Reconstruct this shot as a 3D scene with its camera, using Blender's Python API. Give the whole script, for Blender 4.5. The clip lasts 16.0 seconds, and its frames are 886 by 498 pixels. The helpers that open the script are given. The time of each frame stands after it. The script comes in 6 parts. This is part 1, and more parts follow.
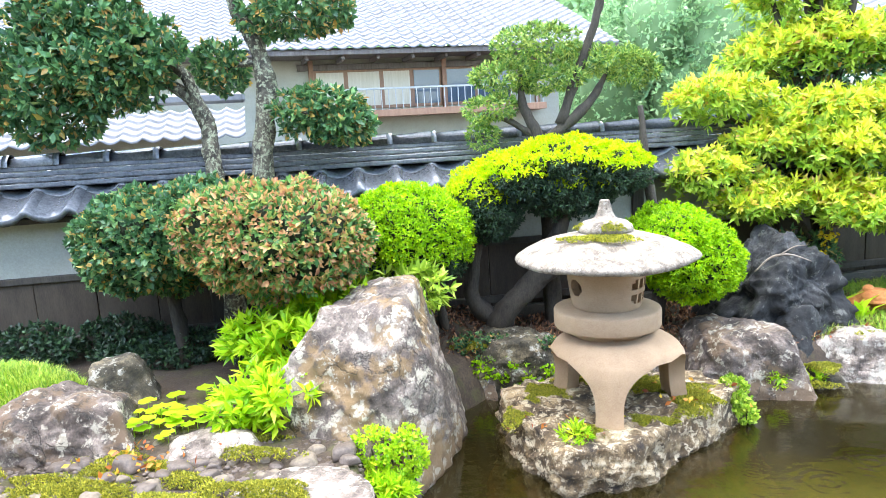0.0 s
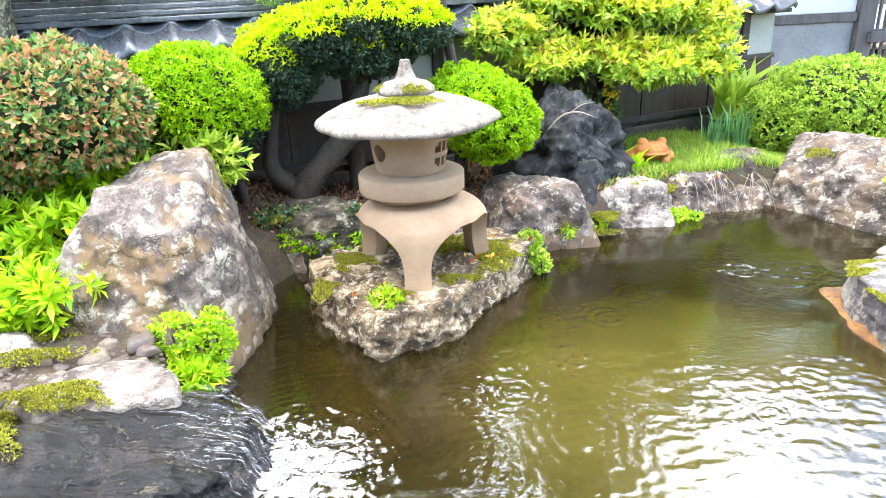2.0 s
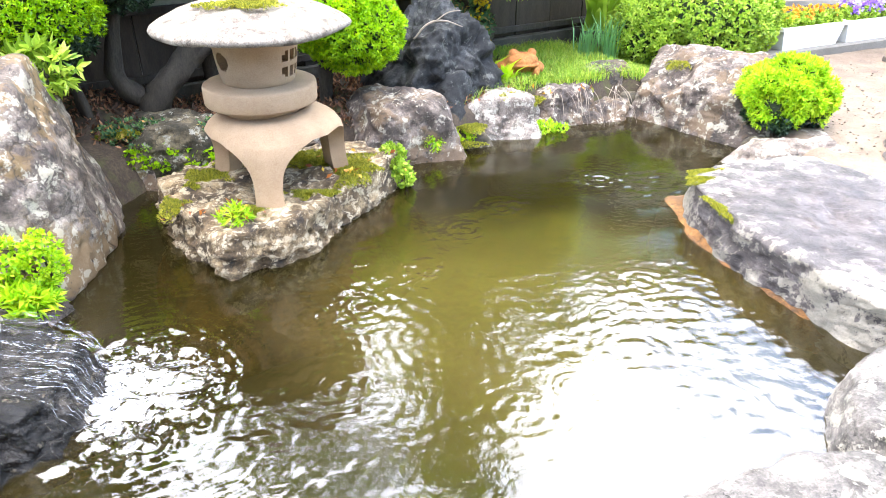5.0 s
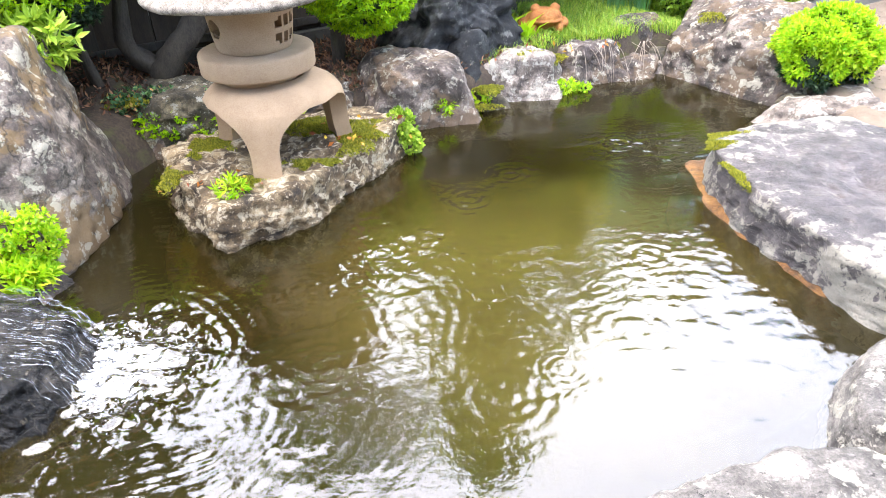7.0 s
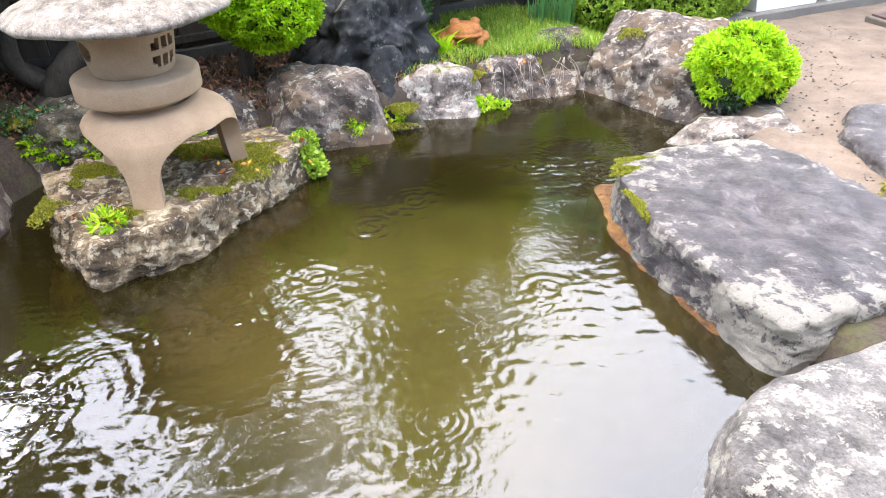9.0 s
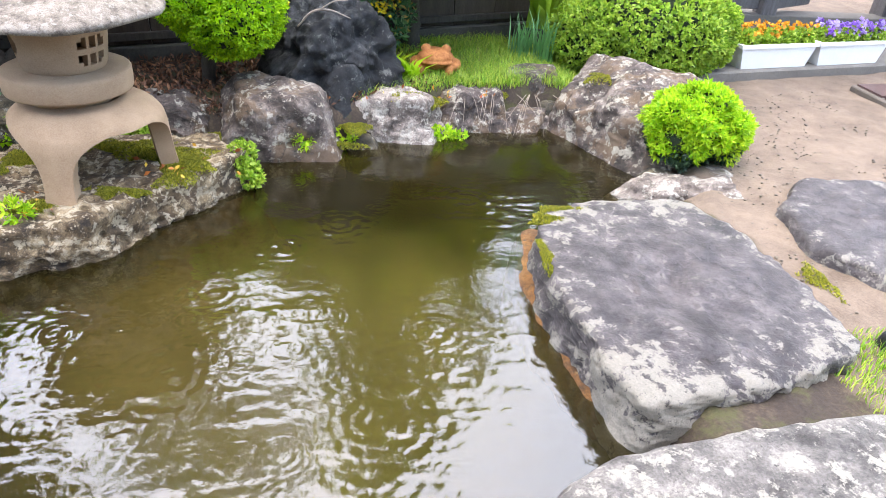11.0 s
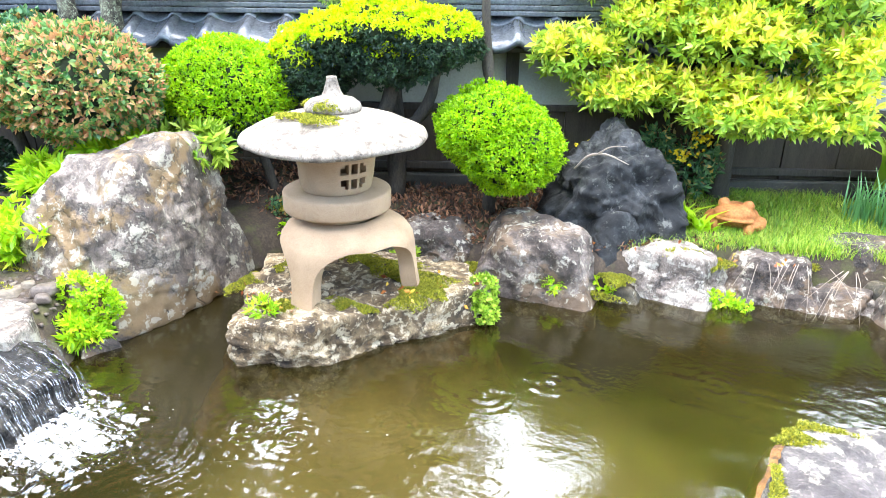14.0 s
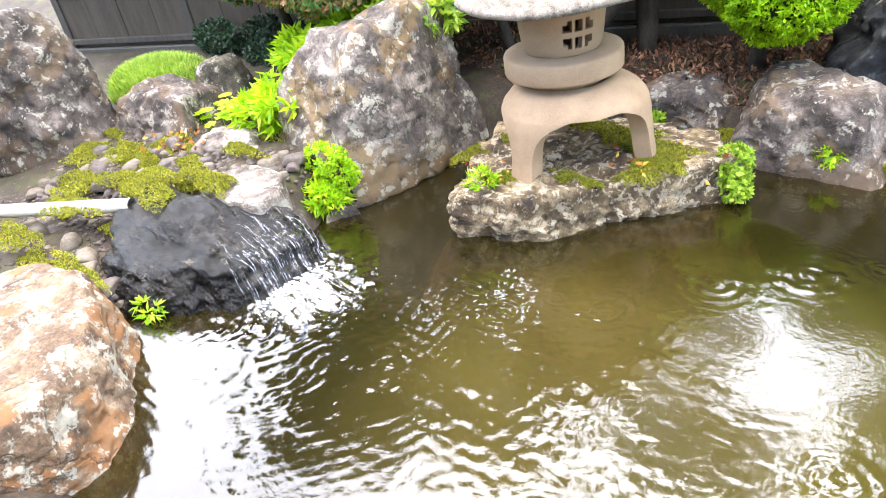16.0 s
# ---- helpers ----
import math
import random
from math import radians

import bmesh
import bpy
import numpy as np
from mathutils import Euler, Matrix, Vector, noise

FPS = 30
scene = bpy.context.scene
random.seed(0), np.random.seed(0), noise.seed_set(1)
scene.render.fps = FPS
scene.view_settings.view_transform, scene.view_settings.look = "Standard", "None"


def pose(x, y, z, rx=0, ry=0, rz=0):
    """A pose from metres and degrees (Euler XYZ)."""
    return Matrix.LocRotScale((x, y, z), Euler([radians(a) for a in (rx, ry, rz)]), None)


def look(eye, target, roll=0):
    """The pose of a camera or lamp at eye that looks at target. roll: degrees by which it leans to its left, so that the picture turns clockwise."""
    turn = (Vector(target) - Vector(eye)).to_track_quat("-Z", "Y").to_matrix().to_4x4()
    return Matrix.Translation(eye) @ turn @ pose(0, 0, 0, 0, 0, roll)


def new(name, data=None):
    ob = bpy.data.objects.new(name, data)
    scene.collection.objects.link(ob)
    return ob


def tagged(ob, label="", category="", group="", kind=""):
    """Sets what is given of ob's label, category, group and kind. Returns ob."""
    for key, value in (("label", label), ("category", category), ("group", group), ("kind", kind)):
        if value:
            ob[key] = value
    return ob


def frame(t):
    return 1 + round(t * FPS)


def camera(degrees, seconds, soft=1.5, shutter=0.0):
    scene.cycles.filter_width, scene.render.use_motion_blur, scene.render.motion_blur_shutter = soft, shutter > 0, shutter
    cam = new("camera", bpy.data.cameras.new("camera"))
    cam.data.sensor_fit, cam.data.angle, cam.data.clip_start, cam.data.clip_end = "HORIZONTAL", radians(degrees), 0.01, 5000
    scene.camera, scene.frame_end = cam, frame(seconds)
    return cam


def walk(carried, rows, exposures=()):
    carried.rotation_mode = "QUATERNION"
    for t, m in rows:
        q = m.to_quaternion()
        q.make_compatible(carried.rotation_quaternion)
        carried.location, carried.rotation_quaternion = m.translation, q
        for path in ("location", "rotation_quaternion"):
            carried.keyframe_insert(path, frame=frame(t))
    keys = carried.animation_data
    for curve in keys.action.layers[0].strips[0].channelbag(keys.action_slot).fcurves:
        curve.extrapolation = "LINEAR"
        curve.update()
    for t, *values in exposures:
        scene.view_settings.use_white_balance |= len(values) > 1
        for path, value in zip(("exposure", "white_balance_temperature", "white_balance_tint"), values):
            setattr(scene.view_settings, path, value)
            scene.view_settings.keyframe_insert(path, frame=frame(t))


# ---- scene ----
cam = camera(65.6, 16.0, soft=0.8)
PATH = [
    (0, (0.615, -0.339, 1.872), (0.263, 1.603, 1.544), -3.4),
    (0.5, (0.625, -0.304, 1.866), (0.332, 1.619, 1.403), -2.9),
    (1, (0.635, -0.268, 1.857), (0.405, 1.628, 1.263), -2.7),
    (1.2, (0.637, -0.248, 1.855), (0.456, 1.636, 1.21), -3.0),
    (1.5, (0.634, -0.225, 1.85), (0.578, 1.65, 1.157), -2.7),
    (2, (0.63, -0.21, 1.838), (0.81, 1.646, 1.114), -2.5),
    (2.5, (0.615, -0.219, 1.816), (0.986, 1.595, 1.059), -1.9),
    (3, (0.601, -0.26, 1.804), (1.228, 1.486, 1.055), 1.0),
    (3.5, (0.622, -0.297, 1.801), (1.337, 1.426, 1.08), 1.5),
    (4, (0.674, -0.29, 1.803), (1.415, 1.428, 1.096), 2.1),
    (4.5, (0.787, -0.259, 1.815), (1.398, 1.461, 0.998), 0.6),
    (4.7, (0.833, -0.245, 1.817), (1.33, 1.472, 0.921), -0.3),
    (6.8, (1.176, -0.185, 1.83), (1.474, 1.488, 0.776), -0.4),
    (7, (1.189, -0.159, 1.833), (1.458, 1.514, 0.77), -2.7),
    (7.5, (1.232, -0.101, 1.86), (1.517, 1.553, 0.773), -2.8),
    (8, (1.324, -0.049, 1.871), (1.677, 1.593, 0.785), -1.4),
    (8.5, (1.436, -0.012, 1.875), (1.822, 1.631, 0.803), -1.3),
    (8.7, (1.491, -0.011, 1.877), (1.864, 1.637, 0.807), -1.6),
    (10.8, (2.078, -0.042, 1.987), (2.459, 1.612, 0.929), 2.6),
    (11, (2.135, -0.042, 1.99), (2.463, 1.633, 0.946), 4.5),
    (11.2, (2.194, -0.034, 1.992), (2.496, 1.667, 0.985), 5.2),
    (11.5, (2.298, 0.01, 1.999), (2.552, 1.763, 1.069), 2.2),
    (12, (2.429, 0.045, 2.013), (2.31, 1.863, 1.187), -2.8),
    (12.5, (2.547, 0.114, 2.02), (2.099, 1.914, 1.271), -1.1),
    (12.8, (2.601, 0.167, 2.021), (2.08, 1.949, 1.276), -1.1),
    (13, (2.632, 0.202, 2.018), (2.088, 1.973, 1.265), -0.2),
    (13.5, (2.703, 0.29, 2.005), (2.146, 2.047, 1.227), -0.4),
    (14, (2.77, 0.383, 1.995), (2.097, 2.108, 1.238), 0.6),
    (14.5, (2.806, 0.487, 1.979), (1.943, 2.121, 1.213), 0.6),
    (15, (2.822, 0.555, 1.961), (1.765, 2.01, 1.086), -2.5),
    (15.5, (2.841, 0.641, 1.935), (1.66, 1.882, 0.903), -6.8),
    (16, (2.889, 0.732, 1.912), (1.628, 1.876, 0.863), -10.4),
]
walk(cam, [(t, look(eye, target, roll)) for t, eye, target, roll in PATH], exposures=[(0, 3.34, 6900, 9), (1, 3.32, 6950, 9), (2, 3.42, 7000, 11), (4.5, 3.5, 7000, 12), (8, 3.06, 7000, 14), (11, 2.74, 6850, 14), (12.5, 3.38, 6800, 9), (14, 3.56, 6800, 8), (16, 3.26, 7150, 13)])

# ---- world, sun, exposure ----
SUN_EL, SUN_AZ = radians(78), radians(-35)
world = bpy.data.worlds.new("sky")
scene.world = world
world.use_nodes = True
wn = world.node_tree
sky = wn.nodes.new("ShaderNodeTexSky")
sky.sky_type, sky.sun_disc = "NISHITA", False
sky.sun_elevation, sky.sun_rotation = SUN_EL, SUN_AZ
sky.air_density, sky.dust_density, sky.ozone_density = 1.0, 1.2, 1.0
wn.links.new(sky.outputs[0], wn.nodes["Background"].inputs[0])
wn.nodes["Background"].inputs[1].default_value = 0.14
sun = new("sun", bpy.data.lights.new("sun", "SUN"))
sun.data.energy, sun.data.angle, sun.data.color = 1.5, radians(110), (1.0, 0.99, 0.98)
sun.matrix_world = look((0, 0, 0), (-math.sin(SUN_AZ) * math.cos(SUN_EL), -math.cos(SUN_AZ) * math.cos(SUN_EL), -math.sin(SUN_EL)))


# ---- materials ----
def material(name):
    m = bpy.data.materials.new(name)
    m.use_nodes = True
    t = m.node_tree
    return m, t, t.nodes["Principled BSDF"]


def node(t, kind, **sets):
    n = t.nodes.new(kind)
    for k, v in sets.items():
        n.inputs[k.replace("_", " ")].default_value = v
    return n


def coords(t):
    return t.nodes.new("ShaderNodeTexCoord").outputs["Object"]


def noise_tex(t, scale, detail=6, rough=0.6, co=None):
    n = node(t, "ShaderNodeTexNoise", Scale=scale, Detail=detail, Roughness=rough)
    t.links.new(co or coords(t), n.inputs["Vector"])
    return n.outputs["Fac"]


def ramp(t, fac, stops):
    n = t.nodes.new("ShaderNodeValToRGB")
    e = n.color_ramp.elements
    while len(e) < len(stops):
        e.new(0.5)
    for el, (p, c) in zip(e, stops):
        el.position, el.color = p, (*c, 1) if len(c) == 3 else c
    t.links.new(fac, n.inputs[0])
    return n.outputs[0]


def grey(v):
    return (v, v, v)


def mix(t, fac, a, b, mode="MIX"):
    n = t.nodes.new("ShaderNodeMix")
    n.data_type, n.blend_type = "RGBA", mode
    for sock, v in ((n.inputs[0], fac), (n.inputs[6], a), (n.inputs[7], b)):
        if isinstance(v, (int, float)):
            sock.default_value = v
        elif isinstance(v, tuple):
            sock.default_value = (*v, 1)
        else:
            t.links.new(v, sock)
    return n.outputs[2]


def maths(t, op, a, b=0.0):
    n = t.nodes.new("ShaderNodeMath")
    n.operation = op
    for sock, v in ((n.inputs[0], a), (n.inputs[1], b)):
        if isinstance(v, (int, float)):
            sock.default_value = v
        else:
            t.links.new(v, sock)
    return n.outputs[0]


def bump(t, p, height, strength=0.5, distance=0.02):
    n = node(t, "ShaderNodeBump", Strength=strength, Distance=distance)
    t.links.new(height, n.inputs["Height"])
    t.links.new(n.outputs[0], p.inputs["Normal"])


def stone(name, dark, mid, light, scale=1.0, lichen=0.5, lichen_col=(0.62, 0.6, 0.52), moss=0.0, moss_col=(0.26, 0.27, 0.03),
          rough=0.75, spots=(0.03, 0.03, 0.025), relief=0.9, tint=None, clear=0.0, cracks=0.6):
    """Weathered garden stone: mottled grain, cracks, crisp lichen crusts and discs, dark pits, and moss where it faces up.
    clear: metres round the middle of the stone that feet keep free of lichen."""
    m, t, p = material(name)
    co = coords(t)
    big = noise_tex(t, 4.0 * scale, 10, 0.68, co)
    col = ramp(t, big, [(0.36, dark), (0.5, mid), (0.64, light)])
    fine = noise_tex(t, 70 * scale, 8, 0.8, co)
    grain = ramp(t, fine, [(0.35, grey(0.12)), (0.5, grey(0.5)), (0.66, grey(0.95))])
    col = mix(t, 0.6, col, grain, "OVERLAY")
    blotch = t.nodes.new("ShaderNodeTexVoronoi")
    blotch.inputs["Scale"].default_value = 7 * scale
    warp = mix(t, 0.12, co, t_noise_colour(t, 9 * scale, co))
    t.links.new(warp, blotch.inputs["Vector"])
    col = mix(t, 0.3, col, ramp(t, maths(t, "FRACT", maths(t, "MULTIPLY", blotch.outputs["Distance"], 2.3)), [(0.0, grey(0.3)), (1.0, grey(0.75))]), "OVERLAY")
    if tint:
        col = mix(t, ramp(t, noise_tex(t, 3.1 * scale, 7, 0.65, co), [(0.5, grey(0)), (0.56, grey(0.8))]), col, tint)
    lf = noise_tex(t, 9 * scale, 12, 0.75, co)
    if clear:
        sep0 = t.nodes.new("ShaderNodeSeparateXYZ")
        t.links.new(co, sep0.inputs[0])
        far = maths(t, "SQRT", maths(t, "ADD", maths(t, "POWER", sep0.outputs[0], 2.0), maths(t, "POWER", sep0.outputs[1], 2.0)))
        far = maths(t, "ADD", far, maths(t, "MULTIPLY", maths(t, "SUBTRACT", big, 0.5), 1.3))
        lf = maths(t, "ADD", lf, maths(t, "MULTIPLY", maths(t, "SUBTRACT", far, clear), 0.4))
    lmask = ramp(t, lf, [(0.625 - 0.2 * lichen, grey(0)), (0.65 - 0.2 * lichen, grey(1))])
    col = mix(t, maths(t, "MULTIPLY", lmask, 0.9), col, mix(t, grain, tuple(c * 0.6 for c in lichen_col), lichen_col))
    disc = t.nodes.new("ShaderNodeTexVoronoi")
    disc.inputs["Scale"].default_value = 11 * scale
    t.links.new(warp, disc.inputs["Vector"])
    dmask = maths(t, "MULTIPLY", ramp(t, disc.outputs["Distance"], [(0.2, grey(1)), (0.24, grey(0))]), ramp(t, big, [(0.46, grey(0)), (0.52, grey(1))]))
    col = mix(t, maths(t, "MULTIPLY", dmask, min(1.0, lichen * 1.5)), col, lichen_col)
    pit = noise_tex(t, 24 * scale, 9, 0.75, co)
    pmask = ramp(t, pit, [(0.36, grey(1)), (0.4, grey(0))])
    col = mix(t, maths(t, "MULTIPLY", pmask, 0.85), col, spots)
    crack = t.nodes.new("ShaderNodeTexVoronoi")
    crack.feature = "DISTANCE_TO_EDGE"
    crack.inputs["Scale"].default_value = 2.6 * scale
    t.links.new(mix(t, 0.3, co, t_noise_colour(t, 4 * scale, co)), crack.inputs["Vector"])
    cmask = ramp(t, crack.outputs["Distance"], [(0.0, grey(1)), (0.018, grey(0))])
    col = mix(t, maths(t, "MULTIPLY", cmask, cracks), col, spots)
    if moss:
        sep = t.nodes.new("ShaderNodeSeparateXYZ")
        t.links.new(t.nodes.new("ShaderNodeNewGeometry").outputs["Normal"], sep.inputs[0])
        up = maths(t, "ADD", maths(t, "MULTIPLY", sep.outputs[2], 0.55), maths(t, "MULTIPLY", noise_tex(t, 6.5, 10, 0.72, co), 1.0))
        mm = ramp(t, up, [(1.14 - 0.35 * moss, grey(0)), (1.19 - 0.35 * moss, grey(1))])
        col = mix(t, mm, col, mix(t, grain, tuple(c * 0.35 for c in moss_col), tuple(min(1, c * 1.5) for c in moss_col)))
    t.links.new(col, p.inputs["Base Color"])
    p.inputs["Roughness"].default_value = rough
    h = mix(t, 0.45, big, fine)
    h = mix(t, 0.35, h, pit)
    h = mix(t, 0.4 * cracks, h, mix(t, cmask, (0.6, 0.6, 0.6), (0.0, 0.0, 0.0)))
    bump(t, p, h, relief, 0.045)
    return m


def t_noise_colour(t, scale, co):
    n = node(t, "ShaderNodeTexNoise", Scale=scale, Detail=5, Roughness=0.6)
    t.links.new(co, n.inputs["Vector"])
    return n.outputs["Color"]


def plain(name, a, b, scale=6.0, rough=0.7, relief=0.2, fine=60.0, stretch=None, metal=0.0):
    """Two-scale mottled surface between the colours a and b."""
    m, t, p = material(name)
    co = coords(t)
    if stretch:
        mp = t.nodes.new("ShaderNodeMapping")
        mp.inputs["Scale"].default_value = stretch
        t.links.new(co, mp.inputs[0])
        co = mp.outputs[0]
    f = mix(t, 0.5, noise_tex(t, scale, 6, 0.65, co), noise_tex(t, fine, 6, 0.7, co))
    t.links.new(ramp(t, f, [(0.35, a), (0.65, b)]), p.inputs["Base Color"])
    p.inputs["Roughness"].default_value, p.inputs["Metallic"].default_value = rough, metal
    bump(t, p, f, relief, 0.01)
    return m


def leaf(name, stops, rough=0.5, through_light=0.35):
    """Leaves: each island takes its own colour; some light passes through."""
    m, t, p = material(name)
    rnd = t.nodes.new("ShaderNodeNewGeometry").outputs["Random Per Island"]
    col = ramp(t, rnd, stops)
    col = mix(t, 0.35, col, ramp(t, noise_tex(t, 5, 3, 0.5), [(0.3, grey(0.25)), (0.7, grey(0.8))]), "OVERLAY")
    t.links.new(col, p.inputs["Base Color"])
    p.inputs["Roughness"].default_value = rough
    tr = t.nodes.new("ShaderNodeBsdfTranslucent")
    t.links.new(col, tr.inputs[0])
    mx = t.nodes.new("ShaderNodeMixShader")
    mx.inputs[0].default_value = through_light
    t.links.new(p.outputs[0], mx.inputs[1])
    t.links.new(tr.outputs[0], mx.inputs[2])
    t.links.new(mx.outputs[0], t.nodes["Material Output"].inputs[0])
    return m


GRANITE = plain("warm_granite", (0.26, 0.17, 0.1), (0.43, 0.3, 0.185), 5, 0.85, 0.5, 150)
ROOF_GRANITE = stone("weathered_granite", (0.1, 0.08, 0.06), (0.22, 0.185, 0.145), (0.3, 0.26, 0.21), 2.6, 0.34, (0.37, 0.335, 0.28), 0.1, (0.42, 0.38, 0.05), 0.85, (0.035, 0.025, 0.02), 0.5)
ROCK_BIG = stone("big_rock", (0.038, 0.029, 0.023), (0.13, 0.102, 0.084), (0.32, 0.272, 0.225), 1.0, 0.38, (0.5, 0.46, 0.36), 0.26, (0.16, 0.18, 0.03), tint=(0.22, 0.14, 0.06))
ROCK_RUST = stone("rusty_rock", (0.06, 0.036, 0.02), (0.19, 0.12, 0.07), (0.36, 0.28, 0.19), 1.0, 0.5, (0.5, 0.46, 0.37), 0.2, tint=(0.25, 0.105, 0.03), spots=(0.03, 0.018, 0.01))
ROCK_GREY = stone("grey_rock", (0.02, 0.0155, 0.0125), (0.09, 0.068, 0.056), (0.26, 0.213, 0.18), 1.2, 0.38, (0.48, 0.44, 0.35), 0.34, (0.2, 0.2, 0.025), tint=(0.14, 0.09, 0.05))
ROCK_PALE = stone("pale_rock", (0.06, 0.045, 0.035), (0.22, 0.18, 0.15), (0.4, 0.35, 0.29), 1.3, 0.5, (0.52, 0.48, 0.4), 0.28, (0.42, 0.42, 0.04))
ROCK_DARK = stone("dark_rock", (0.003, 0.0033, 0.0035), (0.0105, 0.012, 0.013), (0.045, 0.047, 0.048), 1.2, 0.22, (0.14, 0.14, 0.125), 0.3, (0.05, 0.07, 0.015), rough=0.75)
ROCK_EDGE = stone("edge_rock", (0.018, 0.016, 0.01), (0.07, 0.058, 0.036), (0.24, 0.195, 0.12), 1.4, 0.32, (0.5, 0.48, 0.4), 0.4, (0.12, 0.17, 0.03))
ROCK_ISLE = stone("island_rock", (0.024, 0.015, 0.008), (0.13, 0.086, 0.042), (0.38, 0.285, 0.165), 1.7, 0.48, (0.62, 0.52, 0.36), 0.4, (0.22, 0.21, 0.02), spots=(0.012, 0.009, 0.006), relief=1.0)
ROCK_LEDGE = stone("submerged_rock", (0.07, 0.03, 0.008), (0.18, 0.08, 0.02), (0.26, 0.13, 0.036), 1.4, 0.05, (0.3, 0.2, 0.08), 0.0, rough=0.6)
ROCK_WET = stone("wet_rock", (0.003, 0.003, 0.003), (0.008, 0.0075, 0.007), (0.028, 0.025, 0.022), 1.5, 0.14, (0.1, 0.085, 0.06), 0, rough=0.25, relief=0.6)
SLAB_TOP = stone("slab_stone", (0.045, 0.038, 0.038), (0.09, 0.077, 0.076), (0.15, 0.13, 0.125), 1.5, 0.2, (0.37, 0.34, 0.28), 0.06, (0.34, 0.33, 0.04), rough=0.45, spots=(0.02, 0.02, 0.016), clear=0.5, cracks=0.0)
SLAB_EDGE = stone("lichened_slab", (0.05, 0.044, 0.038), (0.16, 0.145, 0.13), (0.3, 0.275, 0.24), 1.3, 0.42, (0.44, 0.41, 0.34), 0.16, (0.34, 0.34, 0.04), rough=0.6, spots=(0.015, 0.014, 0.012), cracks=0.2)
TILE = plain("roof_tile", (0.07, 0.077, 0.088), (0.19, 0.2, 0.215), 5, 0.2, 0.15, 40)
PLASTER = plain("plaster", (0.3, 0.3, 0.25), (0.43, 0.43, 0.37), 2, 0.9, 0.1)
DADO = plain("dado_board", (0.03, 0.022, 0.014), (0.08, 0.06, 0.042), 2, 0.8, 0.3, 30, (6, 6, 1))


def flow_film(m):
    """A film of running water: fine ripples drawn out along the flow."""
    t = m.node_tree
    p = t.nodes["Principled BSDF"]
    mp = t.nodes.new("ShaderNodeMapping")
    mp.inputs["Scale"].default_value, mp.inputs["Rotation"].default_value = (4.5, 22, 6), (0, 0, radians(-8))
    t.links.new(coords(t), mp.inputs[0])
    n = node(t, "ShaderNodeBump", Strength=1.0, Distance=0.035)
    t.links.new(noise_tex(t, 1.0, 3, 0.6, mp.outputs[0]), n.inputs["Height"])
    t.links.new(p.inputs["Normal"].links[0].from_socket, n.inputs["Normal"])
    t.links.new(n.outputs[0], p.inputs["Normal"])
    p.inputs["Coat Weight"].default_value, p.inputs["Coat Roughness"].default_value, p.inputs["Specular IOR Level"].default_value = 0.32, 0.06, 0.15
    t.links.new(n.outputs[0], p.inputs["Coat Normal"])


flow_film(ROCK_WET)
TIMBER = plain("aged_timber", (0.07, 0.06, 0.055), (0.2, 0.18, 0.17), 3, 0.8, 0.35, 40, (8, 8, 0.7))
WALL_TIMBER = plain("dark_wall_timber", (0.025, 0.021, 0.016), (0.075, 0.064, 0.05), 3, 0.8, 0.35, 40, (8, 8, 0.7))
BARK = plain("bark", (0.018, 0.014, 0.01), (0.075, 0.062, 0.045), 9, 0.9, 0.9, 60, (2, 2, 0.6))
# Near-black filler colour standing for the shade inside the foliage.
CORE = plain("inside_shade", (0.008, 0.016, 0.006), (0.02, 0.035, 0.012), 14, 0.95, 1.0, 60)
SOIL = plain("garden_soil", (0.05, 0.032, 0.022), (0.13, 0.085, 0.06), 5, 0.95, 0.8, 50)
YEW_NEW = leaf("yew_new_growth", [(0.0, (0.4, 0.62, 0.004)), (0.5, (0.58, 0.76, 0.006)), (1.0, (0.76, 0.84, 0.015))], 0.5, 0.5)
YEW = leaf("yew_green", [(0.0, (0.14, 0.36, 0.004)), (0.5, (0.34, 0.6, 0.006)), (1.0, (0.52, 0.74, 0.012))], 0.5, 0.5)
# Near-black green that carries underside shade on the clipped shrubs.
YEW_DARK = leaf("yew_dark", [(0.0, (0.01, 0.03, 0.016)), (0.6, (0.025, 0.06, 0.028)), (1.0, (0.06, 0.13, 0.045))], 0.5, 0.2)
REDTIP = leaf("red_tip_leaves", [(0.0, (0.05, 0.16, 0.04)), (0.35, (0.15, 0.32, 0.08)), (0.55, (0.36, 0.46, 0.12)), (0.66, (0.6, 0.36, 0.13)), (0.88, (0.7, 0.38, 0.2)), (1.0, (0.5, 0.18, 0.1))], 0.35, 0.35)
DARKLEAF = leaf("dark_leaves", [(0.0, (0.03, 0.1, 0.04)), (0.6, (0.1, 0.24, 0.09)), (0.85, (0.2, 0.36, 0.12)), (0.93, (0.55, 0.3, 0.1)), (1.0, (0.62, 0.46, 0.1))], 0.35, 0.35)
YELLOWLEAF = leaf("yellow_green_leaves", [(0.0, (0.34, 0.5, 0.03)), (0.4, (0.64, 0.72, 0.05)), (0.8, (0.84, 0.82, 0.1)), (0.93, (0.86, 0.7, 0.16)), (1.0, (0.82, 0.46, 0.16))], 0.4, 0.5)
MIDLEAF = leaf("mid_green_leaves", [(0.0, (0.13, 0.28, 0.02)), (0.5, (0.34, 0.52, 0.05)), (1.0, (0.55, 0.68, 0.1))], 0.4, 0.45)
LIMELEAF = leaf("lime_leaves", [(0.0, (0.2, 0.46, 0.015)), (0.5, (0.42, 0.68, 0.02)), (1.0, (0.66, 0.8, 0.05))], 0.4, 0.5)

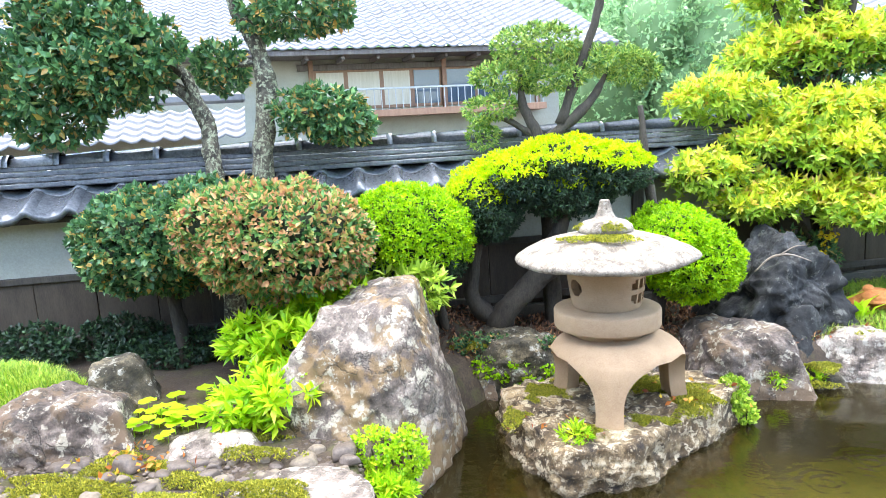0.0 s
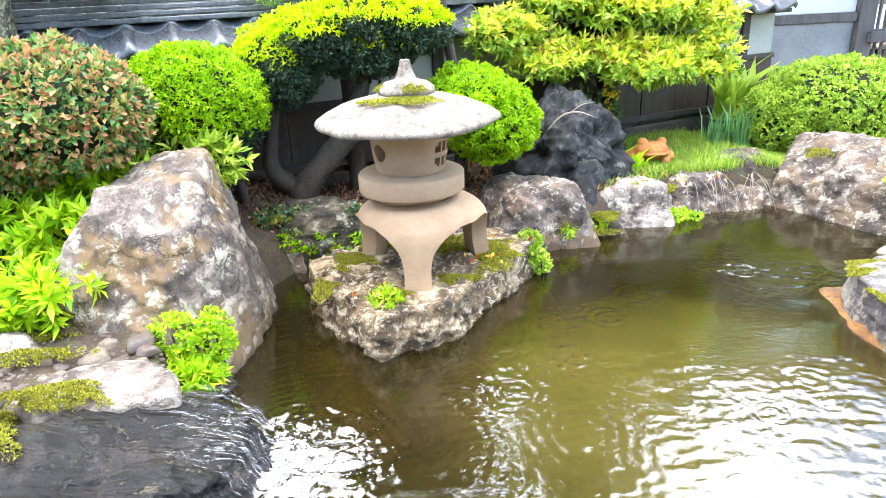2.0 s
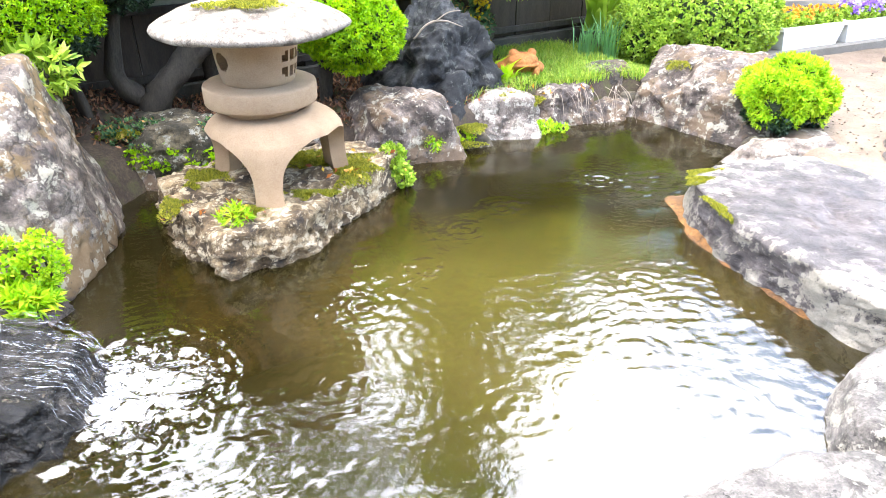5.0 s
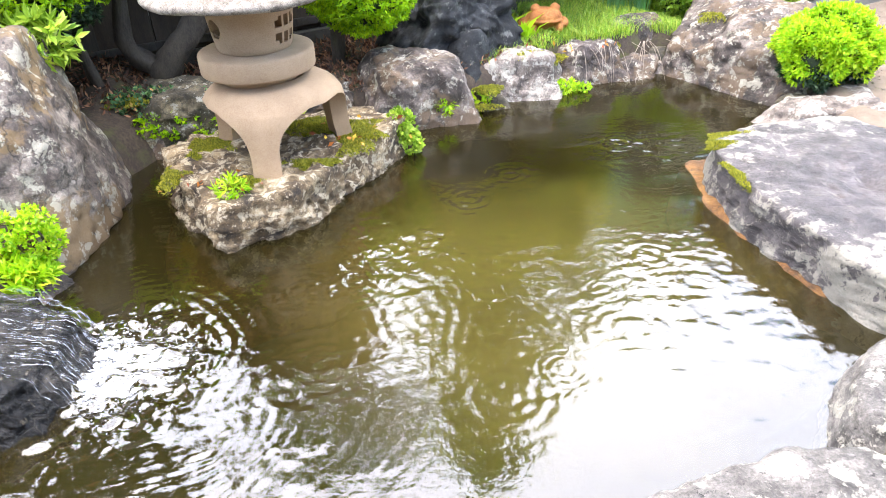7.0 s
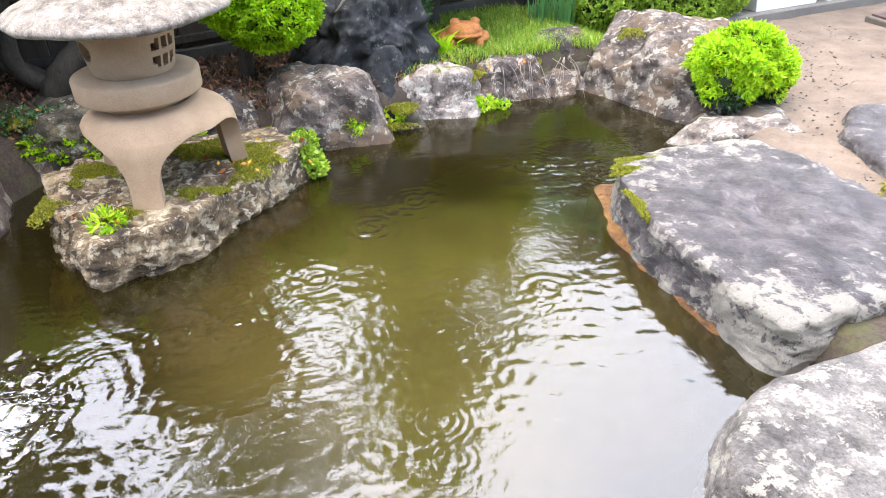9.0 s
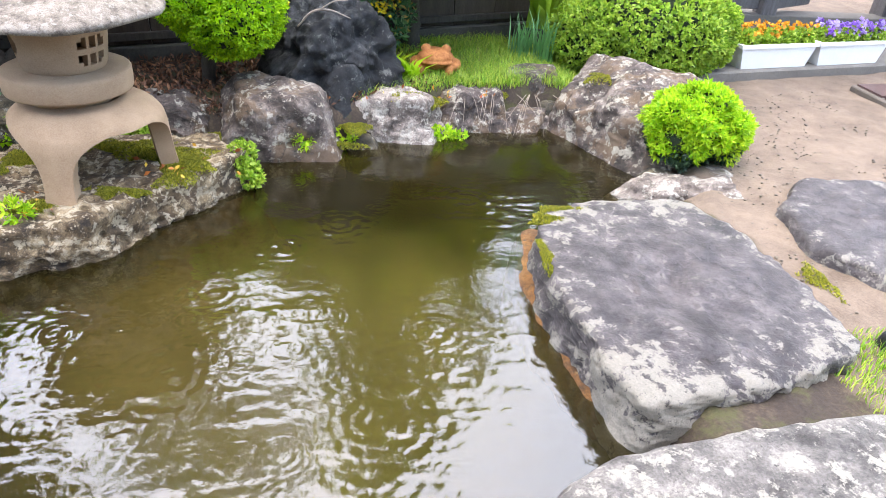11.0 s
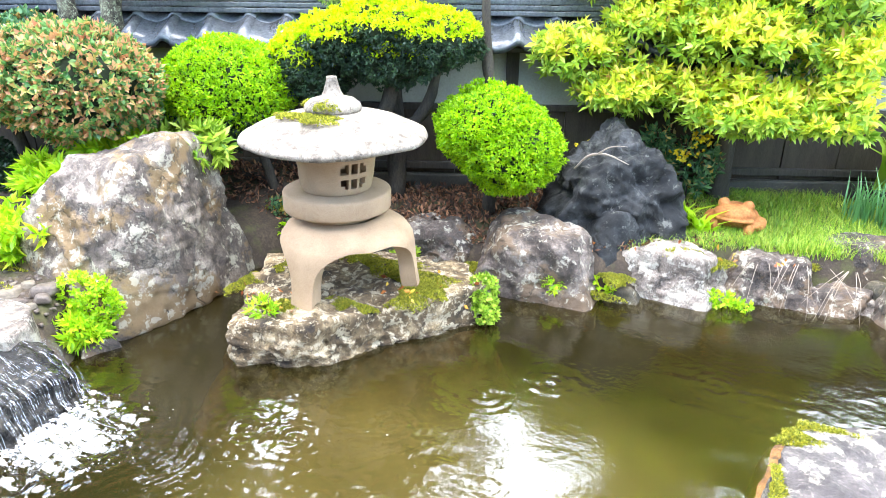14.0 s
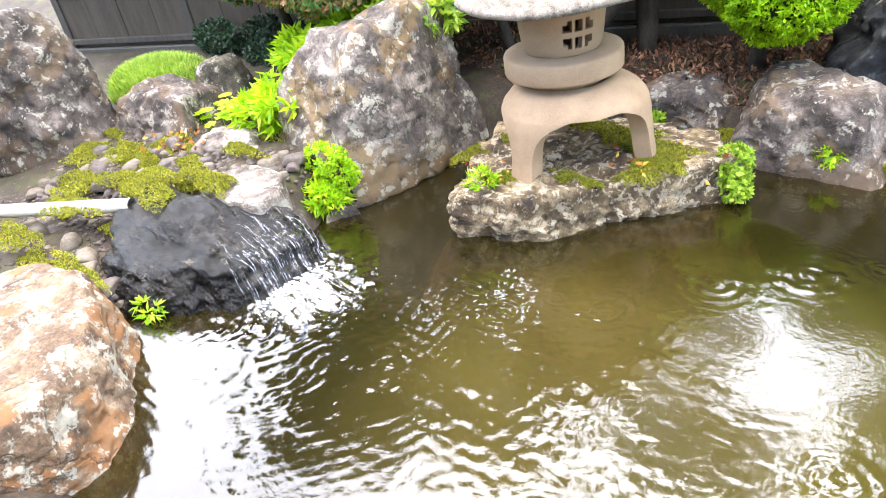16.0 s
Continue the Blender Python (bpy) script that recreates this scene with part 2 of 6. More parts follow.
PINELEAF = leaf("pine_shoots", [(0.0, (0.05, 0.15, 0.03)), (0.5, (0.2, 0.36, 0.06)), (1.0, (0.48, 0.55, 0.12))], 0.5, 0.3)

CONCRETE = plain("concrete", (0.11, 0.098, 0.082), (0.19, 0.172, 0.145), 3, 0.85, 0.3)
MORTAR = plain("mortar", (0.08, 0.066, 0.052), (0.15, 0.125, 0.1), 6, 0.9, 0.3)
FLAG = plain("flagstone", (0.055, 0.03, 0.027), (0.14, 0.088, 0.08), 2.5, 0.4, 0.4, 30)
ROOF_FAR = plain("far_roof_tile", (0.08, 0.086, 0.098), (0.17, 0.18, 0.2), 2, 0.5, 0.1, 12)
PLASTER_WHITE = plain("white_plaster", (0.74, 0.74, 0.71), (0.84, 0.84, 0.8), 2, 0.85, 0.05)
PLASTER_GREY = plain("stained_plaster", (0.2, 0.2, 0.2), (0.42, 0.42, 0.42), 2, 0.85, 0.15)
CURTAIN = plain("curtain", (0.5, 0.46, 0.36), (0.66, 0.62, 0.52), 3, 0.9, 0.3, 20, (14, 14, 0.3))
GLASS_DARK = plain("window_glass", (0.05, 0.08, 0.12), (0.1, 0.14, 0.2), 1, 0.08, 0.0)
WOOD_RED = plain("reddish_wood", (0.2, 0.11, 0.07), (0.34, 0.2, 0.13), 3, 0.6, 0.2, 30, (6, 6, 0.8))
METAL = plain("grey_metal", (0.4, 0.42, 0.44), (0.5, 0.52, 0.54), 5, 0.4, 0.0, 30, None, 0.6)
PLANTER_WHITE = plain("white_plastic", (0.7, 0.7, 0.66), (0.8, 0.8, 0.76), 4, 0.45, 0.05)
PIPE = plain("white_pipe", (0.45, 0.43, 0.39), (0.62, 0.6, 0.56), 5, 0.4, 0.05)
TERRACOTTA = plain("terracotta", (0.28, 0.075, 0.015), (0.6, 0.25, 0.075), 12, 0.8, 0.3)
PEBBLE = plain("pebble_stone", (0.04, 0.03, 0.024), (0.13, 0.1, 0.08), 2, 0.6, 0.2, 9)
PEBBLE_PALE = plain("pale_pebble", (0.08, 0.062, 0.045), (0.2, 0.165, 0.12), 2, 0.7, 0.2, 9)
TWIG = plain("dry_twig", (0.2, 0.16, 0.12), (0.36, 0.3, 0.24), 8, 0.9, 0.1)
FOAM = plain("foam_white", (0.6, 0.62, 0.65), (0.75, 0.77, 0.8), 20, 0.3, 0.2)
STREAM, st_t, st_p = material("running_water")
st_p.inputs["Base Color"].default_value, st_p.inputs["Roughness"].default_value = (0.6, 0.64, 0.7, 1), 0.15
st_mix, st_tr = st_t.nodes.new("ShaderNodeMixShader"), st_t.nodes.new("ShaderNodeBsdfTransparent")
st_t.links.new(ramp(st_t, noise_tex(st_t, 30, 4, 0.6), [(0.35, grey(0.4)), (0.62, grey(0.97))]), st_mix.inputs[0])
st_t.links.new(st_p.outputs[0], st_mix.inputs[1])
st_t.links.new(st_tr.outputs[0], st_mix.inputs[2])
st_t.links.new(st_mix.outputs[0], st_t.nodes["Material Output"].inputs[0])
# Both hillside greens are paled: distance haze mixed into the colour.
FARLEAF = leaf("hazed_leaves", [(0.0, (0.16, 0.32, 0.15)), (0.6, (0.3, 0.5, 0.24)), (1.0, (0.5, 0.66, 0.36))], 0.7, 0.4)
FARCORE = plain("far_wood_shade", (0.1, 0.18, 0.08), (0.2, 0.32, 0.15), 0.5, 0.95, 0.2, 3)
GRASS = leaf("grass_blades", [(0.0, (0.1, 0.26, 0.02)), (0.5, (0.28, 0.46, 0.03)), (1.0, (0.55, 0.6, 0.1))], 0.5, 0.35)
IRIS = leaf("iris_blades", [(0.0, (0.07, 0.25, 0.08)), (1.0, (0.22, 0.46, 0.16))], 0.4, 0.3)
MOSS = leaf("moss_tips", [(0.0, (0.09, 0.12, 0.014)), (0.5, (0.26, 0.27, 0.02)), (1.0, (0.5, 0.46, 0.05))], 0.8, 0.3)
LITTER = leaf("dead_leaves", [(0.0, (0.04, 0.02, 0.012)), (0.6, (0.17, 0.075, 0.04)), (1.0, (0.4, 0.2, 0.1))], 0.7, 0.1)
F_ORANGE = leaf("orange_petals", [(0.0, (0.8, 0.26, 0.02)), (1.0, (0.85, 0.5, 0.04))], 0.6, 0.3)
F_PURPLE = leaf("purple_petals", [(0.0, (0.16, 0.05, 0.4)), (1.0, (0.4, 0.22, 0.66))], 0.6, 0.3)
F_VIOLET = leaf("violet_petals", [(0.0, (0.45, 0.3, 0.7)), (1.0, (0.62, 0.5, 0.75))], 0.6, 0.3)
F_YELLOW = leaf("yellow_petals", [(0.0, (0.75, 0.55, 0.01)), (1.0, (0.85, 0.7, 0.05))], 0.6, 0.3)


# ---- builders ----
RNG = np.random.default_rng(5)


def base(name, at, label="", category="", group="", kind=""):
    ob = new(name)
    ob.location = at
    ob.empty_display_size = 0.1
    return tagged(ob, label, category, group, kind)


def mesh_part(name, verts, faces, mat, parent=None, label="", smooth=True, crease=0):
    """Links world-space vertices and faces as one mesh under a thing."""
    me = bpy.data.meshes.new(name)
    v = np.asarray(verts, dtype=float)
    if parent is not None:
        root = Vector((0, 0, 0))
        q = parent
        while q is not None:
            root = root + q.location
            q = q.parent
        v = v - np.array(root)
    me.from_pydata(v.tolist(), [], faces if isinstance(faces, list) else faces.tolist())
    me.polygons.foreach_set("use_smooth", [smooth] * len(me.polygons))
    me.materials.append(mat)
    if crease:
        me.set_sharp_from_angle(angle=radians(crease))
    ob = new(name, me)
    ob.parent = parent
    if label:
        ob["label"] = label
    return ob


def part(name, bm, mat, parent=None, label="", smooth=False):
    bm.verts.ensure_lookup_table()
    v = [list(q.co) for q in bm.verts]
    bm.verts.index_update()
    f = [[q.index for q in fc.verts] for fc in bm.faces]
    bm.free()
    return mesh_part(name, v, f, mat, parent, label, smooth)


def box_bm(lo, hi, bevel=0.006, turn=0.0, about=None, m=None):
    bm = bmesh.new()
    bmesh.ops.create_cube(bm, size=1.0)
    lo, hi = Vector(lo), Vector(hi)
    for v in bm.verts:
        v.co = Vector([lo[i] + (v.co[i] + 0.5) * (hi[i] - lo[i]) for i in range(3)])
    if bevel:
        bmesh.ops.bevel(bm, geom=bm.edges[:], offset=min(bevel, 0.3 * min(hi - lo)), segments=1, affect="EDGES")
    if m is not None:
        bmesh.ops.transform(bm, matrix=m, verts=bm.verts[:])
    return bm


ICO = {}


def ico(level):
    if level not in ICO:
        bm = bmesh.new()
        bmesh.ops.create_icosphere(bm, subdivisions=level, radius=1.0)
        bm.verts.index_update()
        ICO[level] = (np.array([v.co[:] for v in bm.verts]), [[v.index for v in f.verts] for f in bm.faces])
        bm.free()
    return ICO[level]


def rot_z(a):
    c, s = math.cos(radians(a)), math.sin(radians(a))
    return np.array([[c, -s, 0], [s, c, 0], [0, 0, 1]])


def rough_noise(p, scale, octaves, seed, gain=0.5):
    out = np.zeros(len(p))
    amp = 1.0
    off = Vector((seed * 7.31, seed * 3.17, seed * 5.77))
    for o in range(octaves):
        s = scale * 2 ** o
        out += amp * np.array([noise.noise(Vector(q) * s + off) for q in p])
        amp *= gain
    return out


def rock_points(at, size, yaw=0, seed=1, cuts=(), extra=6, level=5, rough=0.045, round_off=20.0, taper=0.0):
    """A boulder: a ball cut by planes (a rough box, given cuts and a few by chance), softened, with relief at several scales.
    at is the middle of its foot; cuts are (azimuth, elevation, distance) in the boulder's own half-sizes."""
    d, faces = ico(level)
    r = np.random.default_rng(seed)
    planes = []
    for az in (0, 90, 180, 270):
        planes.append((az + r.uniform(-28, 28), r.uniform(0, 24) + taper, r.uniform(0.84, 1.0)))
    planes.append((r.uniform(0, 360), 90 - r.uniform(0, 9), 1.0))
    planes.append((0, -90, 1.0))
    for k in range(extra):
        planes.append((r.uniform(0, 360), r.uniform(5, 65), r.uniform(0.98, 1.18)))
    planes += list(cuts)
    inv = np.zeros(len(d))
    for az, el, dist in planes:
        n = np.array([math.cos(radians(az)) * math.cos(radians(el)), math.sin(radians(az)) * math.cos(radians(el)), math.sin(radians(el))])
        inv += np.maximum(d @ n / dist, 0) ** round_off
    p = d / (inv ** (1 / round_off))[:, None]
    p = p * (np.array(size) / 2)
    s = max(size)
    p = p + d * (rough * s * (rough_noise(p / s, 2.3, 6, seed, 0.6) - 0.9 * np.abs(rough_noise(p / s, 4.0, 4, seed + 5, 0.6)) + 0.3))[:, None]
    p = p @ rot_z(yaw).T
    p[:, 2] += size[2] / 2
    return p + np.array(at), faces


def rock(name, at, size, mat, label, yaw=0, seed=1, category="rock", group="", **kw):
    p, f = rock_points((0, 0, 0), size, yaw, seed, **kw)
    ob = mesh_part(name, p, f, mat)
    ob.location = at
    return tagged(ob, label, category, group)


def slab(name, plan, z0, z1, mat, label, seed, side=8.0, top=(0, 0), rough=0.02, level=6, category="rock", sharp=22.0, group="", crag=0.5):
    """A stone from its outline on the plan: leaning sides, a tilted top, broken edges. top: azimuth and degrees of its fall."""
    d, faces = ico(level)
    q = np.array(plan)
    c = np.array([*(q.max(0) + q.min(0)) / 2, (z0 + z1) / 2])
    half = np.array([*(q.max(0) - q.min(0)) / 2, (z1 - z0) / 2])
    d = d * half
    d /= np.linalg.norm(d, axis=1)[:, None]
    if ((q - np.roll(q, 1, 0))[:, 0] * (q + np.roll(q, 1, 0))[:, 1]).sum() > 0:
        q = q[::-1]
    inv = np.zeros(len(d))
    s = math.sin(radians(side))
    for a, b in zip(q, np.roll(q, -1, 0)):
        e = b - a
        n = np.array([e[1], -e[0], 0]) / np.hypot(*e)
        dist = n[:2] @ (a - c[:2])
        n = np.array([n[0] * math.cos(radians(side)), n[1] * math.cos(radians(side)), s])
        dist = max(0.05, dist * math.cos(radians(side)) - 0.3 * s * half[2])
        inv += np.maximum(d @ n / dist, 0) ** sharp
    az, fall_by = radians(top[0]), radians(top[1])
    inv += np.maximum(d @ np.array([math.cos(az) * math.sin(fall_by), math.sin(az) * math.sin(fall_by), math.cos(fall_by)]) / half[2], 0) ** sharp
    inv += np.maximum(-d[:, 2] / half[2], 0) ** sharp
    p = d / (inv ** (1 / sharp))[:, None]
    k = rough_noise(p, 3.0, 6, seed, 0.6)
    ridges = np.abs(rough_noise(p, 6.0, 4, seed + 3, 0.6))
    p = p + d * (rough * (k - crag * 1.6 * ridges + 0.3))[:, None]
    ob = mesh_part(name, p + c - np.array([*c[:2], z0]), faces, mat)
    ob.location = (*c[:2], z0)
    return tagged(ob, label, category, group)


def blob_points(blobs, count, rng, inner=0.0):
    """Points and outward directions spread over the outside of a union of ellipsoids (cx, cy, cz, rx, ry, rz)."""
    area = np.array([(b[3] * b[4] + b[4] * b[5] + b[3] * b[5]) for b in blobs])
    pts, nrm = [], []
    for b, n in zip(blobs, (count * area / area.sum()).astype(int)):
        d = rng.normal(size=(n, 3))
        d /= np.linalg.norm(d, axis=1)[:, None]
        rad = 1 - inner * rng.random(n) ** 2
        pts.append(np.array(b[:3]) + d * np.array(b[3:6]) * rad[:, None])
        g = d / np.array(b[3:6])
        nrm.append(g / np.linalg.norm(g, axis=1)[:, None])
    p, n = np.vstack(pts), np.vstack(nrm)
    keep = np.ones(len(p), bool)
    for b in blobs:
        q = (p - np.array(b[:3])) / np.array(b[3:6])
        keep &= (q * q).sum(1) > 0.72 * (1 - inner) ** 2
    return p[keep], n[keep]


def leaf_mesh(p, n, length, width, rng, spread=0.8, per=5, droop=0.0, fold=0.25):
    """Sprigs of folded leaves at the points p, pointing round the directions n."""
    m = len(p) * per
    c = np.repeat(p, per, 0)
    d = np.repeat(n, per, 0) + rng.normal(size=(m, 3)) * spread
    d[:, 2] -= droop
    d /= np.linalg.norm(d, axis=1)[:, None]
    up = np.repeat(n, per, 0) + rng.normal(size=(m, 3)) * 0.5
    w = np.cross(d, up)
    w /= np.linalg.norm(w, axis=1)[:, None] + 1e-9
    u = np.cross(w, d)
    ln = (length * rng.uniform(0.65, 1.25, m))[:, None]
    wd = ln * width / length * 0.5
    a = c
    tip = c + d * ln - u * ln * 0.12
    mid = c + d * ln * 0.5
    v = np.stack([a, mid + w * wd + u * wd * fold, tip, mid - w * wd + u * wd * fold], 1).reshape(-1, 3)
    k = np.arange(m)[:, None] * 4
    f = np.vstack([k + np.array([0, 2, 1]), k + np.array([0, 3, 2])])
    return v, f


def lumpy(p, n, amount, scale, seed):
    k = np.array([noise.noise(Vector(q) * scale + Vector((seed, seed * 2, 0))) for q in p])
    return p + n * (k * amount)[:, None]


def foliage(name, blobs, count, mat, parent, length, width, seed, spread=0.8, per=5, lump=0.03, lump_scale=5, inner=0.15, droop=0.0, keep=None, label=""):
    rng = np.random.default_rng(seed)
    p, n = blob_points(blobs, count, rng, inner)
    p = lumpy(p, n, lump, lump_scale, seed)
    if keep is not None:
        k = keep(p, n, rng)
        p, n = p[k], n[k]
    v, f = leaf_mesh(p, n, length, width, rng, spread, per, droop)
    return mesh_part(name, v, f, mat, parent, label)


# Solid balls behind the leaves; their colour holds the crown's inner shade.
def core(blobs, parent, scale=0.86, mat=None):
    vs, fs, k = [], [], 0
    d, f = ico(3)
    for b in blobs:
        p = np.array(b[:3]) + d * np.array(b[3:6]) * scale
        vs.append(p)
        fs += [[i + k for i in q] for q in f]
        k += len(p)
    return mesh_part("shade_filler", np.vstack(vs), fs, mat or CORE, parent, "solid filler with inner shade put into its colour")


def tube_points(path, radii, sides=10, wobble=0.12, seed=1):
    """A limb swept along a smooth path of points."""
    rng = np.random.default_rng(seed)
    path = np.array(path, float)
    n = max(8, 6 * (len(path) - 1))
    t = np.linspace(0, len(path) - 1, n)
    i = np.clip(t.astype(int), 0, len(path) - 2)
    u = (t - i)[:, None]
    pad = np.vstack([2 * path[0] - path[1], path, 2 * path[-1] - path[-2]])
    p0, p1, p2, p3 = pad[i], pad[i + 1], pad[i + 2], pad[i + 3]
    c = 0.5 * (2 * p1 + (p2 - p0) * u + (2 * p0 - 5 * p1 + 4 * p2 - p3) * u ** 2 + (3 * p1 - p0 - 3 * p2 + p3) * u ** 3)
    rad = np.interp(t, np.linspace(0, len(path) - 1, len(radii)), radii)
    tan = np.gradient(c, axis=0)
    tan /= np.linalg.norm(tan, axis=1)[:, None]
    ref = np.array([0.3, 0.9, 0.2])
    a = np.cross(tan, ref)
    a /= np.linalg.norm(a, axis=1)[:, None]
    b = np.cross(tan, a)
    ang = np.arange(sides) * 2 * math.pi / sides
    w = 1 + wobble * rng.normal(size=(n, sides))
    v = c[:, None] + rad[:, None, None] * w[..., None] * (np.cos(ang)[None, :, None] * a[:, None] + np.sin(ang)[None, :, None] * b[:, None])
    f = [[j * sides + k, j * sides + (k + 1) % sides, (j + 1) * sides + (k + 1) % sides, (j + 1) * sides + k] for j in range(n - 1) for k in range(sides)]
    f += [list(range(sides))[::-1], [(n - 1) * sides + k for k in range(sides)]]
    return v.reshape(-1, 3), f


def limb(name, path, radii, mat, parent, seed=1, label="", sides=10, wobble=0.12):
    v, f = tube_points(path, radii, sides, wobble, seed)
    return mesh_part(name, v, f, mat, parent, label)


def lathe(profile, at, segments=72, squash=1.0):
    """Points of a turned body about an upright axis."""
    ang = np.arange(segments) * 2 * math.pi / segments
    v = [[at[0] + r * math.cos(a), at[1] + r * math.sin(a) * squash, at[2] + z] for r, z in profile for a in ang]
    n = len(profile)
    f = [[j * segments + k, j * segments + (k + 1) % segments, (j + 1) * segments + (k + 1) % segments, (j + 1) * segments + k] for j in range(n - 1) for k in range(segments)]
    f += [list(range(segments))[::-1], [(n - 1) * segments + k for k in range(segments)]]
    return np.array(v), f


# ---- ground, pond bed and water ----
POND = [(0.5, 0.9), (0.25, 1.2), (-0.2, 1.42), (-0.4, 1.55), (-0.08, 1.85), (0.06, 2.02), (0.08, 2.4), (-0.2, 2.6), (-0.3, 2.88), (-0.2, 3.15), (-0.12, 3.6), (-0.05, 4.0), (0.12, 4.3),
        (0.5, 4.36), (1.0, 4.36), (1.5, 4.34), (1.74, 4.38), (2.16, 4.44), (2.66, 4.66), (3.06, 4.88), (3.5, 4.9), (3.88, 5.06), (4.0, 4.42), (4.36, 3.98), (4.3, 3.62),
        (3.8, 3.4), (3.4, 3.3), (3.2, 2.6), (3.18, 2.1), (3.34, 1.58), (2.98, 1.44), (2.76, 1.22), (2.5, 1.12), (2.0, 1.06), (1.4, 0.96), (0.9, 0.9)]


def pond_distance(xy):
    """Metres to the pond's edge: negative inside."""
    poly = np.array(POND)
    best = np.full(len(xy), 1e9)
    inside = np.zeros(len(xy), bool)
    for a, b in zip(poly, np.roll(poly, -1, 0)):
        e = b - a
        s = np.clip(((xy - a) @ e) / (e @ e), 0, 1)
        best = np.minimum(best, np.linalg.norm(xy - a - s[:, None] * e, axis=1))
        cross = (a[1] > xy[:, 1]) != (b[1] > xy[:, 1])
        with np.errstate(divide="ignore", invalid="ignore"):
            inside ^= cross & (xy[:, 0] < (b[0] - a[0]) * (xy[:, 1] - a[1]) / (b[1] - a[1]) + a[0])
    return np.where(inside, -best, best)


def smooth01(x):
    x = np.clip(x, 0, 1)
    return x * x * (3 - 2 * x)


def ground_height(xy):
    d = pond_distance(xy)
    x, y = xy[:, 0], xy[:, 1]
    land = 0.16 + 0.0 * x
    land = land + 0.13 * smooth01((y - 4.3) / 0.5) * smooth01((4.6 - x) / 0.8)
    land = land + 0.16 * smooth01((0.2 - x) / 0.6) * smooth01((y - 1.6) / 0.6)
    land = land + 0.03 * smooth01((-0.9 - x) / 0.8) * smooth01((y - 2.6) / 0.5)
    land = land - 0.24 * np.exp(-(((x + 0.45) / 0.5) ** 2 + ((y - 2.05) / 0.42) ** 2))
    h = np.where(d > 0, -0.06 + (land + 0.06) * smooth01(d / 0.22), -0.06 - 0.5 * smooth01(-d / 0.3))
    return h


def stretched(lo, hi, step, far):
    mid = np.arange(lo, hi + step / 2, step)
    grow = np.array([0.3, 0.8, 1.8, 4, 9, 20, 45, 100, 220, 480]) * far / 480
    return np.concatenate([lo - grow[::-1], mid, hi + grow])


gx, gy = stretched(-4.0, 9.5, 0.07, 900), stretched(-2.0, 8.0, 0.07, 900)
XX, YY = np.meshgrid(gx, gy)
xy = np.stack([XX.ravel(), YY.ravel()], 1)
zz = ground_height(xy)
near = (np.abs(xy[:, 0]) < 12) & (np.abs(xy[:, 1]) < 12)
zz[near] += 0.018 * np.array([noise.noise(Vector((a * 3, b * 3, 0))) + 0.6 * noise.noise(Vector((a * 9, b * 9, 3))) for a, b in xy[near]])
nx = len(gx)
gf = [[j * nx + i, j * nx + i + 1, (j + 1) * nx + i + 1, (j + 1) * nx + i] for j in range(len(gy) - 1) for i in range(nx - 1)]
gm, gt, gp = material("ground_cover")
gco = coords(gt)
soil = ramp(gt, mix(gt, 0.5, noise_tex(gt, 4, 8, 0.7, gco), noise_tex(gt, 55, 6, 0.7, gco)), [(0.3, (0.012, 0.008, 0.005)), (0.5, (0.038, 0.025, 0.015)), (0.68, (0.1, 0.07, 0.042))])
soil = mix(gt, ramp(gt, noise_tex(gt, 3.2, 9, 0.72, gco), [(0.5, grey(0)), (0.6, grey(0.75))]), soil, (0.06, 0.062, 0.014))
sand = ramp(gt, mix(gt, 0.5, noise_tex(gt, 3.5, 8, 0.7, gco), noise_tex(gt, 110, 5, 0.8, gco)), [(0.38, (0.085, 0.058, 0.037)), (0.62, (0.225, 0.168, 0.12))])
mud = ramp(gt, noise_tex(gt, 6, 6, 0.7, gco), [(0.35, (0.01, 0.012, 0.008)), (0.7, (0.04, 0.038, 0.018))])
sp = gt.nodes.new("ShaderNodeSeparateXYZ")
gt.links.new(gco, sp.inputs[0])
wob = maths(gt, "MULTIPLY", noise_tex(gt, 1.3, 4, 0.6, gco), 0.8)
sandy = ramp(gt, maths(gt, "ADD", maths(gt, "MULTIPLY", maths(gt, "SUBTRACT", sp.outputs[0], 4.2), 0.8), maths(gt, "SUBTRACT", wob, 0.4)), [(0.05, grey(0)), (0.12, grey(1))])
col = mix(gt, sandy, soil, sand)
col = mix(gt, ramp(gt, maths(gt, "ADD", sp.outputs[2], 1.0), [(0.0, grey(0)), (0.9, grey(1)), (0.95, grey(0))]), col, mud)
gt.links.new(col, gp.inputs["Base Color"])
gp.inputs["Roughness"].default_value = 0.85
bump(gt, gp, noise_tex(gt, 40, 8, 0.75, gco), 0.6, 0.02)
tagged(mesh_part("ground", np.column_stack([xy, zz]), gf, gm), "brown garden soil and sandy trodden earth round the pond", "ground", kind="structure")

# water with rain rings, chop from the fall and a slow swell
wm, wt, wp = material("pond_water")
wco = coords(wt)
wp.inputs["Roughness"].default_value, wp.inputs["Specular IOR Level"].default_value = 1.0, 0.0
wt.links.new(ramp(wt, noise_tex(wt, 1.1, 4, 0.6, wco), [(0.35, (0.045, 0.0345, 0.009)), (0.65, (0.068, 0.052, 0.013))]), wp.inputs["Base Color"])
tr = wt.nodes.new("ShaderNodeBsdfTransparent")
tr.inputs[0].default_value = (0.42, 0.4, 0.24, 1)
mx0 = wt.nodes.new("ShaderNodeMixShader")
wsep = wt.nodes.new("ShaderNodeSeparateXYZ")
wt.links.new(wco, wsep.inputs[0])
